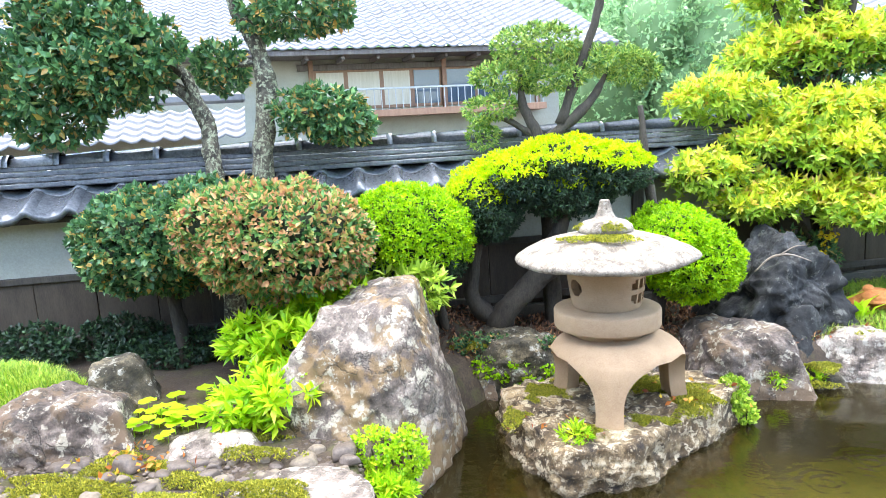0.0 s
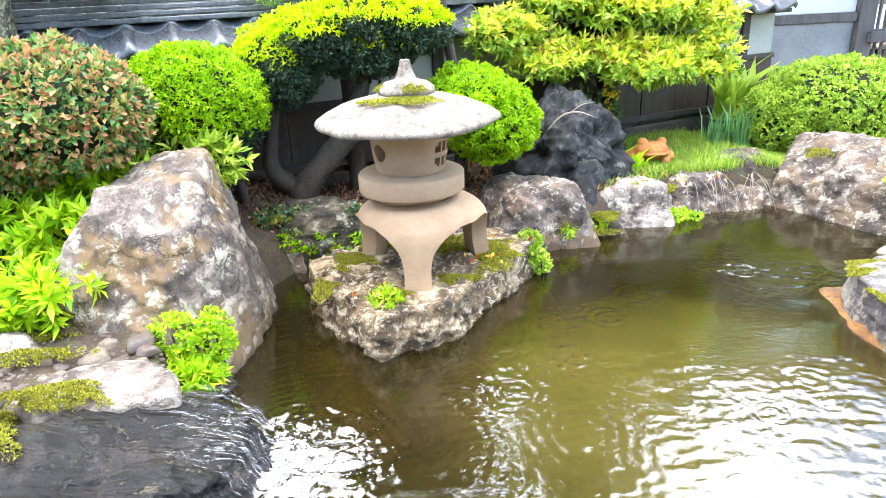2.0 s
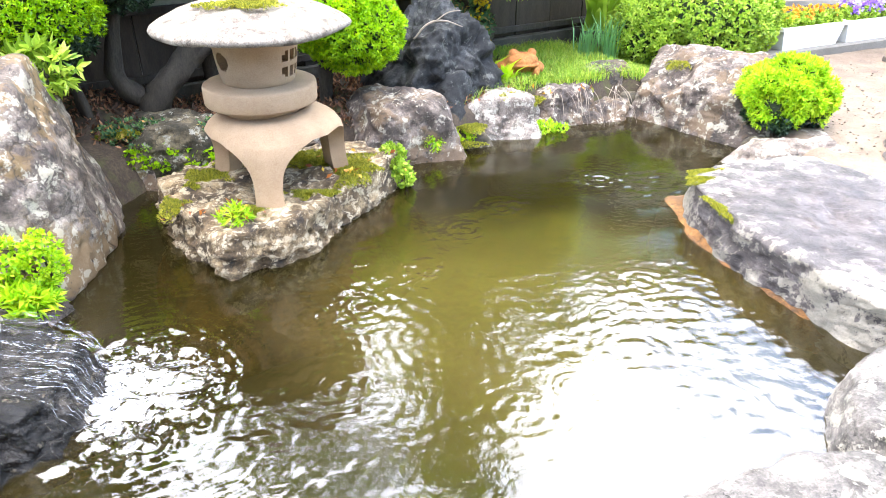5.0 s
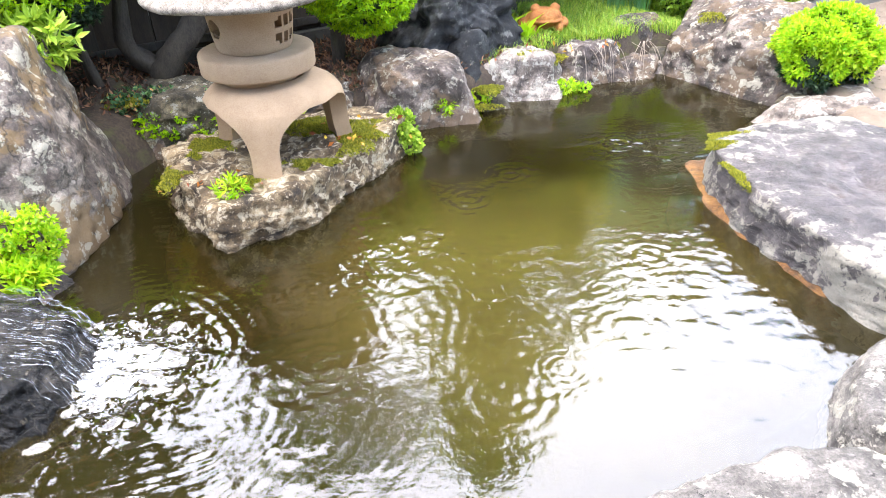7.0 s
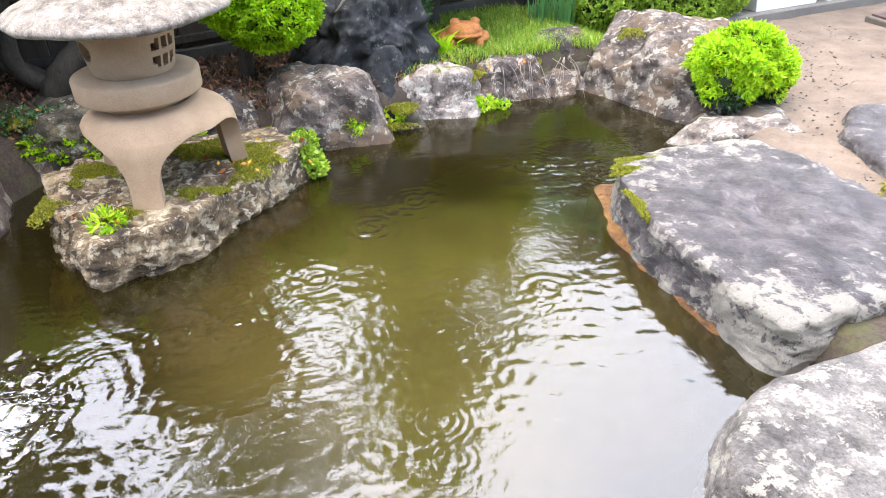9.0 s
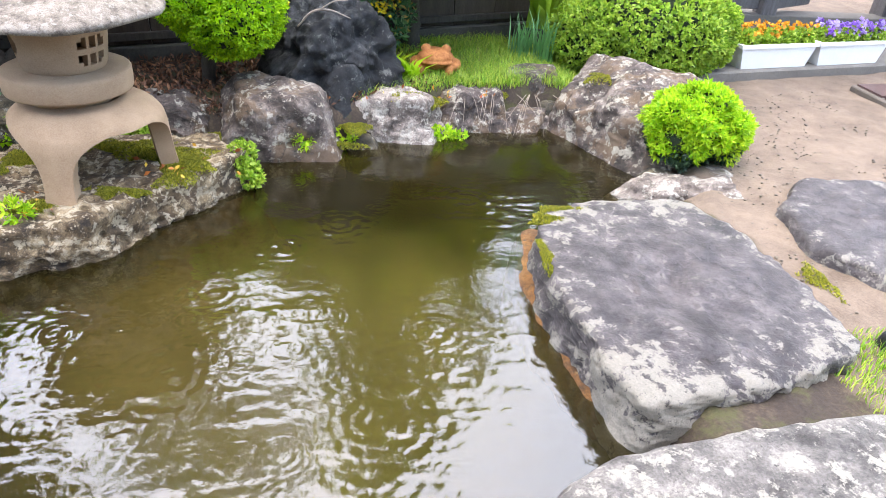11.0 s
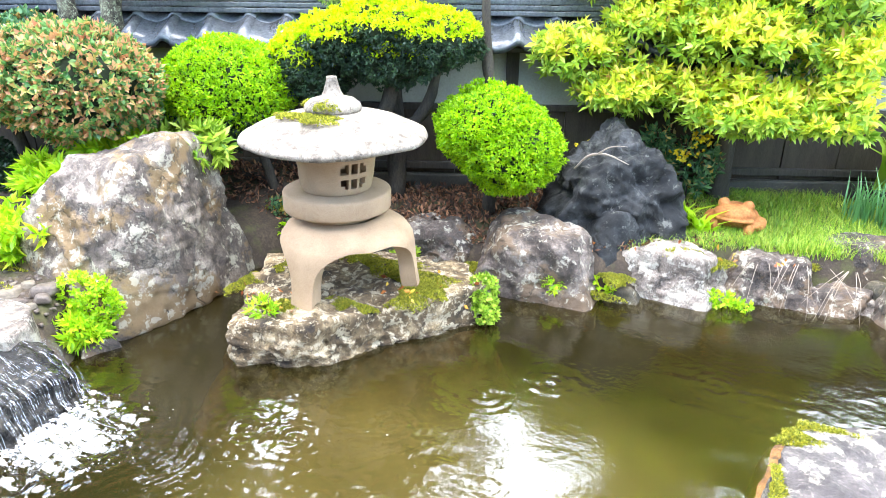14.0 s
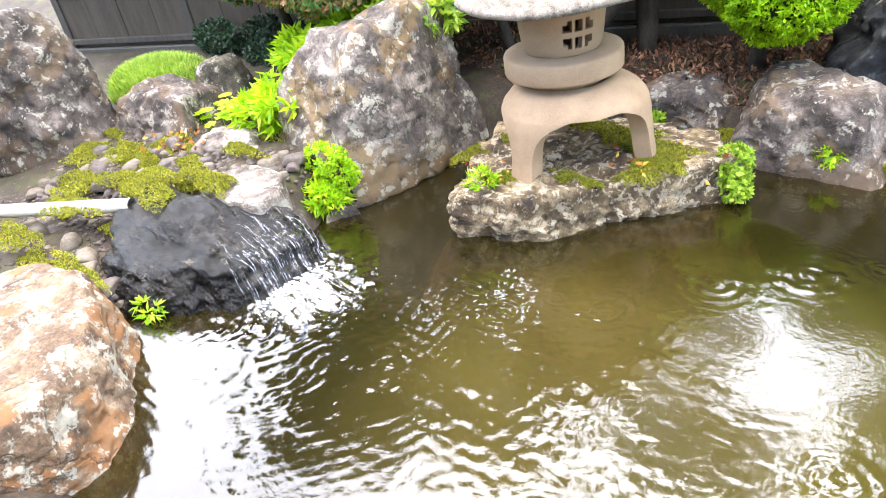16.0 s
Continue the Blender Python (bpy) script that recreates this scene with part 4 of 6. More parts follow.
clipped("red_tipped_shrub", [(-1.18, 3.8, 1.26, 0.58, 0.45, 0.36), (-1.46, 3.8, 1.33, 0.4, 0.4, 0.3)], 4200, REDTIP, (-1.36, 3.8, 0.38), "rounded shrub with green leaves and coppery new tips", 53, 0.05, 0.026, per=6, lump=0.09, lump_scale=6,
        stems=[([(-1.36, 3.85, 0.33), (-1.38, 3.82, 0.68), (-1.31, 3.8, 1.08)], [0.06, 0.05, 0.03])])
clipped("dark_shrub", [(-2.2, 4, 1.26, 0.56, 0.45, 0.36), (-1.85, 4.05, 1.4, 0.35, 0.35, 0.25)], 3800, DARKLEAF, (-2.15, 4, 0.4), "rounded dark green shrub with some yellowing leaves", 57, 0.052, 0.03, per=6, lump=0.09, lump_scale=6,
        stems=[([(-2.1, 4.05, 0.35), (-2.12, 4.02, 0.7), (-2.15, 4, 1.1)], [0.06, 0.05, 0.03])])
clipped("big_bush", [(5, 5.915, 0.57, 0.768, 0.589, 0.461), (4.616, 5.915, 0.481, 0.512, 0.448, 0.384), (5.384, 5.979, 0.545, 0.486, 0.461, 0.422)], 10500, MIDLEAF, (5, 5.92, 0.08), "broad rounded green bush beside the path", 61, 0.042, 0.02, per=6, lump=0.07, lump_scale=6)
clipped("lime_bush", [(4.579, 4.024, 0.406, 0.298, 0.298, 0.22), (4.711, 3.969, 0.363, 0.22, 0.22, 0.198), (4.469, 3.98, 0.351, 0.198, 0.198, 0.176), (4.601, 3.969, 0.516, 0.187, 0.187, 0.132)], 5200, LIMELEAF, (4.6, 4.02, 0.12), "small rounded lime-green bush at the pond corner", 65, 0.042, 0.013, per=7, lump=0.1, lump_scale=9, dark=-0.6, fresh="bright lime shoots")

# layered andromeda tree
th = base("andromeda_tree", (2.75, 6.1, 0.28), "spreading shrub tree with layered yellow-green whorled leaves", "tree")
pads = [(1.9, 5.75, 1.55, 0.42, 0.36, 0.16), (2.25, 5.6, 1.3, 0.4, 0.34, 0.15), (2.75, 5.55, 1.25, 0.45, 0.35, 0.15), (3.25, 5.6, 1.2, 0.45, 0.35, 0.15), (3.75, 5.75, 1.25, 0.4, 0.35, 0.15),
        (2.3, 5.8, 1.72, 0.5, 0.4, 0.17), (2.95, 5.7, 1.65, 0.55, 0.42, 0.17), (3.6, 5.85, 1.65, 0.5, 0.4, 0.17), (2.0, 6.0, 2.05, 0.5, 0.4, 0.18), (2.65, 6.0, 2.12, 0.55, 0.42, 0.18), (3.3, 6.0, 2.1, 0.6, 0.45, 0.2),
        (3.95, 6.1, 1.95, 0.45, 0.4, 0.2), (2.4, 6.3, 2.5, 0.55, 0.45, 0.2), (3.1, 6.3, 2.6, 0.6, 0.5, 0.22), (3.7, 6.3, 2.5, 0.5, 0.4, 0.2), (2.8, 6.5, 2.95, 0.6, 0.5, 0.25),
        (2.3, 6.5, 3.5, 0.6, 0.5, 0.25), (3.2, 6.5, 3.6, 0.65, 0.5, 0.25), (3.9, 6.5, 3.2, 0.5, 0.5, 0.22), (2.7, 6.6, 4.2, 0.7, 0.6, 0.3), (3.5, 6.6, 4.25, 0.6, 0.5, 0.28), (2.3, 6.6, 4.9, 0.55, 0.5, 0.3), (2.8, 6.7, 5.5, 0.55, 0.5, 0.3),
        (3.3, 6.7, 5.0, 0.5, 0.5, 0.3), (2.5, 6.8, 6.1, 0.5, 0.5, 0.3), (3.1, 6.8, 6.3, 0.55, 0.5, 0.3), (2.8, 6.8, 6.9, 0.45, 0.45, 0.3)]
jit = np.random.default_rng(75)
pads = [(x - 0.05 + jit.uniform(-0.12, 0.12), y - 0.1 + jit.uniform(-0.1, 0.1), z - 0.2 + jit.uniform(-0.13, 0.13), a * 0.85, b * 0.85, c * 1.5) for x, y, z, a, b, c in pads] + [(2.1, 5.5, 1.14, 0.3, 0.26, 0.12), (2.95, 5.45, 1.06, 0.36, 0.28, 0.12), (3.5, 5.55, 1.04, 0.34, 0.28, 0.12)]
rng = np.random.default_rng(77)
pts, nrm = [], []
for b in pads:
    n = int(2300 * b[3] * b[4])
    q = rng.normal(size=(n, 3))
    q /= np.linalg.norm(q, axis=1)[:, None]
    q[:, 2] = np.abs(q[:, 2]) * np.where(rng.random(n) < 0.8, 1, -0.6)
    pts.append(np.array(b[:3]) + q * np.array(b[3:6]) * (0.5 + 0.55 * rng.random((n, 1))))
    nrm.append(q * [0.8, 0.8, 0.4] + [0, -0.15, 0.55])
pts, nrm = np.vstack(pts), np.vstack(nrm)
inside = pts[:, 0] < 3.72 + 0.5 * (pts[:, 2] > 2.5)
pts, nrm = pts[inside], nrm[inside]
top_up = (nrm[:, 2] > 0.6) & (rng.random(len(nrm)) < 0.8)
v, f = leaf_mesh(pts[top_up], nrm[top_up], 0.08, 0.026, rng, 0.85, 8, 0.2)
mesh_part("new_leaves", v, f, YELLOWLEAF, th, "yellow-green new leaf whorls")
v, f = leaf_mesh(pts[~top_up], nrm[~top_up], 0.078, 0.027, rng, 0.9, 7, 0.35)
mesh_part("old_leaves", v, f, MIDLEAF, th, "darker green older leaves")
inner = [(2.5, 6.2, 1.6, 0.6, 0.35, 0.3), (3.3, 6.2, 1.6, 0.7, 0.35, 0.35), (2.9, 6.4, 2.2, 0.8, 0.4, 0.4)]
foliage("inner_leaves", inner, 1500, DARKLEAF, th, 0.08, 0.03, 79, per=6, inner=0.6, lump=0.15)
for i, e in enumerate(pads[::2]):
    limb("branch", [(2.8, 6.1, 0.7 + 0.08 * i), (0.5 * (2.8 + e[0]), 0.5 * (6.1 + e[1]), 0.4 * 1.0 + 0.6 * e[2]), (e[0], e[1], e[2] - 0.05)], [0.045, 0.03, 0.012], BARK, th, 80 + i)
limb("trunk", [(2.9, 6.12, 0.2), (2.85, 6.08, 0.8), (2.72, 6.1, 1.6), (2.8, 6.3, 2.5), (2.85, 6.5, 4.1), (2.75, 6.65, 5.4), (2.8, 6.78, 6.7)], [0.1, 0.09, 0.07, 0.055, 0.045, 0.03, 0.012], BARK, th)

# camellia-like tree with pale lichen bands, two trunks
LICHEN_BARK = stone("lichen_bark", (0.03, 0.025, 0.02), (0.1, 0.085, 0.06), (0.22, 0.2, 0.14), 3, 0.5, (0.52, 0.54, 0.36), 0, rough=0.9)
th = base("leaning_tree", (-1.98, 4.55, 0.4), "old leaning garden tree with lichened trunk and dark pads", "tree")
limb("trunk", [(-1.95, 4.55, 0.3), (-1.97, 4.56, 1.0), (-2.0, 4.55, 1.62), (-2.07, 4.62, 2.12), (-2.32, 4.63, 2.36), (-2.62, 4.55, 2.46)], [0.085, 0.075, 0.068, 0.06, 0.045, 0.02], LICHEN_BARK, th, 3, "mottled bark with pale lichen")
limb("branch", [(-2.05, 4.6, 2.1), (-2.2, 4.6, 2.45), (-2.45, 4.55, 2.55), (-2.7, 4.5, 2.62)], [0.045, 0.04, 0.03, 0.012], LICHEN_BARK, th, 5)
limb("branch", [(-2.62, 4.55, 2.46), (-3.0, 4.4, 3.2), (-3.4, 4.0, 4.2), (-3.5, 3.8, 4.8)], [0.04, 0.035, 0.025, 0.012], LICHEN_BARK, th, 6)
foliage("crown", [(-2.75, 4.4, 2.5, 0.55, 0.42, 0.3), (-3.2, 4.35, 2.4, 0.5, 0.4, 0.4), (-2.9, 4.45, 2.85, 0.5, 0.4, 0.25), (-2.45, 4.4, 2.6, 0.35, 0.3, 0.22), (-3.0, 4.6, 3.5, 0.7, 0.6, 0.4), (-2.5, 4.7, 4.1, 0.6, 0.5, 0.35), (-3.6, 4.0, 3.9, 0.7, 0.6, 0.45), (-3.7, 3.6, 4.7, 0.8, 0.7, 0.5), (-3.1, 4.3, 4.9, 0.7, 0.6, 0.45)], 11000, DARKLEAF, th, 0.075, 0.038, 91, per=6, inner=0.45, lump=0.12, lump_scale=5)
th = base("upright_tree", (-1.65, 4.62, 0.4), "upright garden tree with lichen-banded trunk and clipped pads", "tree")
limb("trunk", [(-1.66, 4.62, 0.3), (-1.66, 4.63, 1.1), (-1.64, 4.64, 1.75), (-1.6, 4.74, 2.3), (-1.68, 4.8, 2.65), (-1.85, 4.82, 3.1), (-1.7, 4.9, 4.0), (-1.5, 5.0, 4.8)], [0.095, 0.085, 0.08, 0.075, 0.065, 0.05, 0.04, 0.02], LICHEN_BARK, th, 7, "mottled bark with pale lichen bands")
limb("branch", [(-1.62, 4.7, 2.25), (-1.4, 4.68, 2.12), (-1.1, 4.66, 2.05)], [0.035, 0.025, 0.012], LICHEN_BARK, th, 9)
limb("branch", [(-1.64, 4.76, 2.5), (-1.85, 4.85, 2.5), (-2.05, 4.9, 2.48)], [0.035, 0.025, 0.012], LICHEN_BARK, th, 10)
limb("branch", [(-1.67, 4.8, 2.65), (-1.5, 4.84, 2.78), (-1.3, 4.85, 2.8)], [0.035, 0.025, 0.012], LICHEN_BARK, th, 11)
foliage("crown", [(-1.15, 4.65, 2.1, 0.36, 0.28, 0.16), (-0.98, 4.62, 1.98, 0.26, 0.22, 0.12), (-1.35, 4.85, 2.86, 0.45, 0.36, 0.17), (-2.05, 4.92, 2.5, 0.22, 0.2, 0.19), (-1.2, 5.0, 3.7, 0.6, 0.5, 0.3), (-2.0, 5.0, 3.6, 0.45, 0.4, 0.25), (-1.6, 5.0, 4.5, 0.75, 0.6, 0.4), (-0.9, 5.1, 4.4, 0.5, 0.4, 0.3)], 6000, DARKLEAF, th, 0.065, 0.032, 93, per=6, inner=0.45, lump=0.08, lump_scale=6)

# cloud-pruned pine in front of the wall
th = base("cloud_pruned_pine", (0.45, 5.2, 0.28), "small cloud-pruned garden tree with flat yellow-green pads", "tree")
limb("trunk", [(0.5, 5.18, 0.25), (0.48, 5.18, 1.2), (0.42, 5.2, 1.8), (0.32, 5.22, 2.05), (0.3, 5.25, 2.3)], [0.07, 0.06, 0.05, 0.035, 0.015], BARK, th, 3)
limb("branch", [(0.44, 5.2, 1.75), (0.72, 5.25, 1.95), (0.9, 5.4, 2.15), (0.98, 5.5, 2.3)], [0.045, 0.04, 0.03, 0.012], BARK, th, 4)
limb("branch", [(0.42, 5.2, 1.8), (0.2, 5.2, 1.95), (0.0, 5.2, 2.02)], [0.03, 0.022, 0.01], BARK, th, 5)
limb("branch", [(0.6, 5.22, 1.9), (0.75, 5.3, 2.3), (0.9, 5.4, 2.7), (0.98, 5.45, 3.1), (1.05, 5.5, 3.8), (1.0, 5.6, 4.6)], [0.04, 0.036, 0.034, 0.03, 0.025, 0.012], BARK, th, 6)
foliage("crown", [(0.18, 5.25, 2.3, 0.26, 0.22, 0.1), (0.42, 5.28, 2.52, 0.34, 0.28, 0.15), (0.05, 5.2, 2.05, 0.2, 0.18, 0.1), (0.0, 5.2, 1.86, 0.12, 0.12, 0.1), (0.98, 5.5, 2.38, 0.36, 0.28, 0.11), (1.2, 5.55, 2.28, 0.2, 0.18, 0.1), (0.55, 5.3, 2.25, 0.26, 0.2, 0.09), (0.7, 5.5, 3.5, 0.6, 0.5, 0.22), (1.4, 5.6, 3.75, 0.5, 0.45, 0.22), (0.3, 5.6, 4.15, 0.6, 0.5, 0.25), (1.0, 5.7, 4.6, 0.75, 0.6, 0.3)], 9000, PINELEAF, th, 0.045, 0.014, 97, per=7, inner=0.3, lump=0.05, lump_scale=8)

# ---- boundary wall ----
# Concrete darkened to hold the shade under the shrubs at the wall.
FOOTING = plain("shaded_concrete", (0.03, 0.028, 0.022), (0.085, 0.078, 0.062), 3, 0.85, 0.4)
WALL_AT, WALL_TURN = (-0.6, 5.18, 0.0), 19.0
WM = pose(*WALL_AT, 0, 0, WALL_TURN)
wall = base("wall_north", (0, 0, 0), "tile-capped plaster garden wall with a dark boarded dado", "wall", kind="structure")
part("plaster", box_bm((-5.2, 0.0, 0.1), (5.95, 0.16, 1.42), 0.004, m=WM), PLASTER, wall)
part("foundation", box_bm((-5.2, -0.09, 0.1), (5.95, -0.034, 0.4), 0.01, m=WM), FOOTING, wall, "concrete footing, shade under the shrubs put into its dark colour")
part("rail", box_bm((-5.2, -0.055, 0.93), (5.95, -0.003, 0.98), 0.006, m=WM), WALL_TIMBER, wall, "dark horizontal rail")
part("rail", box_bm((-5.2, -0.07, 0.44), (5.95, -0.03, 0.5), 0.006, m=WM), WALL_TIMBER, wall, "dark horizontal rail")
part("roof_bed", box_bm((-5.2, -0.2, 1.4), (5.95, 0.36, 1.44), 0.004, m=WM), WALL_TIMBER, wall)
x = -5.2
k = 0
while x < 5.9:
    part("board", box_bm((x, -0.028 - 0.004 * (k % 2), 0.4), (x + 0.44, -0.004, 0.93), 0.004, m=WM), DADO, wall)
    if k % 4 == 0:
        part("post", box_bm((x - 0.05, -0.045, 0.1), (x + 0.05, -0.002, 1.4), 0.006, m=WM), WALL_TIMBER, wall)
    x += 0.446
    k += 1


def tile_mesh(width=0.3, length=0.33, thick=0.02):
    """A wave-shaped roof tile with a turned-down front lip: local x across, y up the slope."""
    n = 16
    vs, fs = [], []
    def prof(u):
        return -0.034 * math.sin(math.pi * u / 0.66) if u < 0.66 else 0.036 * math.sin(math.pi * (u - 0.66) / 0.34)
    rows = [(0.0, -0.045), (0.0, 0.0), (0.012, 0.006), (length, 0.0), (length, -thick)]
    for y, dz in rows:
        for i in range(n + 1):
            u = i / n
            vs.append((u * width * 1.03, y, prof(u) + dz))
    for j in range(len(rows) - 1):
        for i in range(n):
            a = j * (n + 1) + i
            fs.append((a, a + 1, a + n + 2, a + n + 1))
    for i in range(n):
        a, b = i, (len(rows) - 1) * (n + 1) + i
        fs.append((a + 1, a, b, b + 1))
    me = bpy.data.meshes.new("roof_tile")
    me.from_pydata(vs, [], fs)
    me.polygons.foreach_set("use_smooth", [True] * len(fs))
    me.materials.append(TILE)
    return me


TM = tile_mesh()
PITCH = 27
for row, (y0, z0) in enumerate(((-0.3, 1.47), (-0.03, 1.61))):
    for c in range(37):
        t = new("roof_tile", TM)
        t.parent = wall
        t.matrix_basis = WM @ pose(-5.2 + 0.3 * c, y0, z0 + RNG.normal() * 0.003, PITCH, 0, RNG.normal() * 0.6)
for row, (y0, z0) in enumerate(((0.46, 1.47),)):
    for c in range(37):
        t = new("roof_tile", TM)
        t.parent = wall
        t.matrix_basis = WM @ pose(-4.9 + 0.3 * c, y0, z0, PITCH, 0, 180)
for i in range(4):
    part("ridge_course", box_bm((-5.2, -0.035 + 0.012 * i, 1.655 + 0.042 * i), (5.95, 0.195 - 0.012 * i, 1.692 + 0.042 * i), 0.008, m=WM), TILE, wall)
cap = bmesh.new()
n = 12
ring = [(0.08 + 0.075 * math.cos(math.pi * i / n), 1.82 + 0.07 * math.sin(math.pi * i / n)) for i in range(n + 1)]
va = [cap.verts.new((0, y, z)) for y, z in ring] + [cap.verts.new((0.36, y, z)) for y, z in ring]
for i in range(n):
    cap.faces.new((va[i], va[i + 1], va[n + 2 + i], va[n + 1 + i]))
ring2 = [(0.08 + 0.095 * math.cos(math.pi * i / n), 1.82 + 0.09 * math.sin(math.pi * i / n)) for i in range(n + 1)]
vb = [cap.verts.new((0.33, y, z)) for y, z in ring2] + [cap.verts.new((0.375, y, z)) for y, z in ring2]
for i in range(n):
    cap.faces.new((vb[i], vb[i + 1], vb[n + 2 + i], vb[n + 1 + i]))
    cap.faces.new((va[n + 1 + i], va[n + 2 + i], vb[n + 2 + i], vb[n + 1 + i]))
    cap.faces.new((va[i], vb[i], vb[i + 1], va[i + 1]))
capm = bpy.data.meshes.new("ridge_tile")
cap.to_mesh(capm)
cap.free()
capm.polygons.foreach_set("use_smooth", [True] * len(capm.polygons))
capm.materials.append(TILE)
for c in range(31):
    t = new("ridge_tile", capm)
    t.parent = wall
    t.matrix_basis = WM @ pose(-5.2 + 0.36 * c, 0, 0)


# ---- house beyond the wall ----
def roof_sheet(name, m, x0, x1, run, pitch, parent, tile=0.28, course=0.26, label=""):
    """A tiled roof slope: waves across, a step at every course. Local y runs up the slope from the eave."""
    xs = np.arange(x0, x1, tile / 6)
    ys = np.concatenate([[k * course, k * course + 0.004, (k + 0.55) * course] for k in range(int(run / course))])
    X, Y = np.meshgrid(xs, ys)
    u = (X / tile) % 1.0
    w = np.where(u < 0.66, -0.03 * np.sin(np.pi * u / 0.66), 0.032 * np.sin(np.pi * (u - 0.66) / 0.34))
    frac = np.tile(np.array([1.0, 0.0, 0.55]), len(ys) // 3)[:, None]
    Z = w + 0.03 * (1 - frac)
    c, s = math.cos(radians(pitch)), math.sin(radians(pitch))
    loc = np.stack([X.ravel(), (Y * c - Z * s).ravel(), (Y * s + Z * c).ravel()], 1)
    mm = np.array(m)
    loc = loc @ mm[:3, :3].T + mm[:3, 3]
    nxx = len(xs)
    fs = [[j * nxx + i, j * nxx + i + 1, (j + 1) * nxx + i + 1, (j + 1) * nxx + i] for j in range(len(ys) - 1) for i in range(nxx - 1)]
    return mesh_part(name, loc, fs, ROOF_FAR, parent, label, smooth=True)


HM = pose(-4.6, 12.3, 0, 0, 0, 26)
house = base("house", (-2.5, 14.0, 0.16), "two-storey tiled house with a railed veranda beyond the wall", "house")


def hbox(name, lo, hi, mat, label="", bevel=0.008, parent=None):
    return part(name, box_bm(lo, hi, bevel, m=HM), mat, parent or house, label)


hbox("wall", (-7, 0.95, 0.1), (6.2, 6.5, 3.75), PLASTER)
roof_sheet("roof", HM @ pose(0, -0.05, 3.62), -8.5, 7.2, 6.2, 25, house, label="grey wave-tiled roof slope")
hbox("fascia", (-8.5, 0.0, 3.5), (7.2, 0.06, 3.6), TIMBER)
hbox("soffit", (-8.5, 0.06, 3.52), (7.2, 0.95, 3.56), TIMBER)
hbox("beam", (0.4, 0.86, 3.3), (6.2, 0.94, 3.42), TIMBER)
for i in range(9):
    hbox("bracket", (0.5 + 0.7 * i, 0.1, 3.42), (0.57 + 0.7 * i, 0.94, 3.5), TIMBER)
for i, (a, b, mat) in enumerate(((0.75, 1.35, CURTAIN), (1.4, 2.1, CURTAIN), (2.15, 2.75, CURTAIN), (2.8, 3.4, GLASS_DARK), (3.5, 4.2, GLASS_DARK), (4.25, 5.0, GLASS_DARK))):
    w = hbox("window", (a - 0.03, 0.9, 2.5), (b + 0.03, 0.945, 3.3), WOOD_RED)
    part("pane", box_bm((a + 0.02, 0.885, 2.56), (b - 0.02, 0.897, 3.25), 0.0, m=HM), mat, w)
hbox("veranda_edge", (0.6, 0.3, 2.3), (5.6, 0.9, 2.44), WOOD_RED, "reddish veranda board")
rail = hbox("railing", (0.6, 0.33, 2.84), (5.6, 0.37, 2.88), METAL, "thin metal railing")
for i in range(34):
    hbox("baluster", (0.65 + 0.148 * i, 0.345, 2.44), (0.665 + 0.148 * i, 0.36, 2.84), METAL, bevel=0, parent=rail)
for x in (0.62, 3.44, 5.6):
    hbox("post", (x, 0.84, 2.3), (x + 0.1, 0.94, 3.5), WOOD_RED)
# low roof in front of the house
shed = base("outbuilding", (-5.5, 8.5, 0.16), "low tiled outbuilding roof behind the wall", "building")
SM = pose(-8.5, 7.2, 0, 0, 0, 24)
part("wall", box_bm((-1, 0.6, 0.1), (4.4, 3, 2.2), 0.01, m=SM), PLASTER, shed)
roof_sheet("roof", SM @ pose(0, -0.1, 2.02), -1.5, 5.0, 1.5, 22, shed, label="grey wave-tiled low roof")
part("ridge", box_bm((-1.5, 1.2, 2.58), (5.0, 1.4, 2.75), 0.04, m=SM), ROOF_FAR, shed)

# wooded hillside behind
hill = base("far_woods", (0, 30, 0), "wooded hillside behind the house, mist put into its pale green", "woods", kind="stuff")
rng = np.random.default_rng(31)
hb = []
for i in range(150):
    hx = rng.uniform(-42, 60)
    hy = rng.uniform(27, 52)
    hb.append((hx, hy, rng.uniform(0.5, 1.5) + (hy - 26) * 1.15, rng.uniform(2.2, 3.8), rng.uniform(2, 3), rng.uniform(2.8, 5.0)))
for i in range(22):
    hb.append((rng.uniform(1.5, 16), rng.uniform(19, 24), rng.uniform(1.5, 9.0), rng.uniform(1.2, 2.2), 1.6, rng.uniform(1.8, 3.0)))
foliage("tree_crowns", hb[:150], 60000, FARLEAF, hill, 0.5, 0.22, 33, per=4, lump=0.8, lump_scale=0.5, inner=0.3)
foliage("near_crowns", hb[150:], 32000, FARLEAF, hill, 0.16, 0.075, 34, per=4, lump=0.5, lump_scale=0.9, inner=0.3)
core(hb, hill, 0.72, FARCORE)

# ---- gate, planters and paving ----
gate = base("gate", (7.0, 7.1, 0.16), "weathered timber gate with slatted doors, half open", "gate")


def gbox(name, lo, hi, mat=None, label="", parent=None, bevel=0.008, m=None):
    return part(name, box_bm(lo, hi, bevel, m=m), mat or TIMBER, parent or gate, label)


gbox("corner_post", (4.78, 7.02, 0.1), (4.94, 7.18, 2.5))
gbox("white_panel", (4.94, 7.08, 1.2), (5.93, 7.14, 2.4), PLASTER_WHITE, "white plaster panel")
gbox("sill", (4.94, 7.03, 1.1), (5.93, 7.17, 1.2))
gbox("lower_panel", (4.94, 7.08, 0.1), (5.93, 7.13, 1.1), PLASTER_GREY, "stained grey lower panel")
gbox("post", (5.93, 7.0, 0.1), (6.12, 7.2, 2.6))
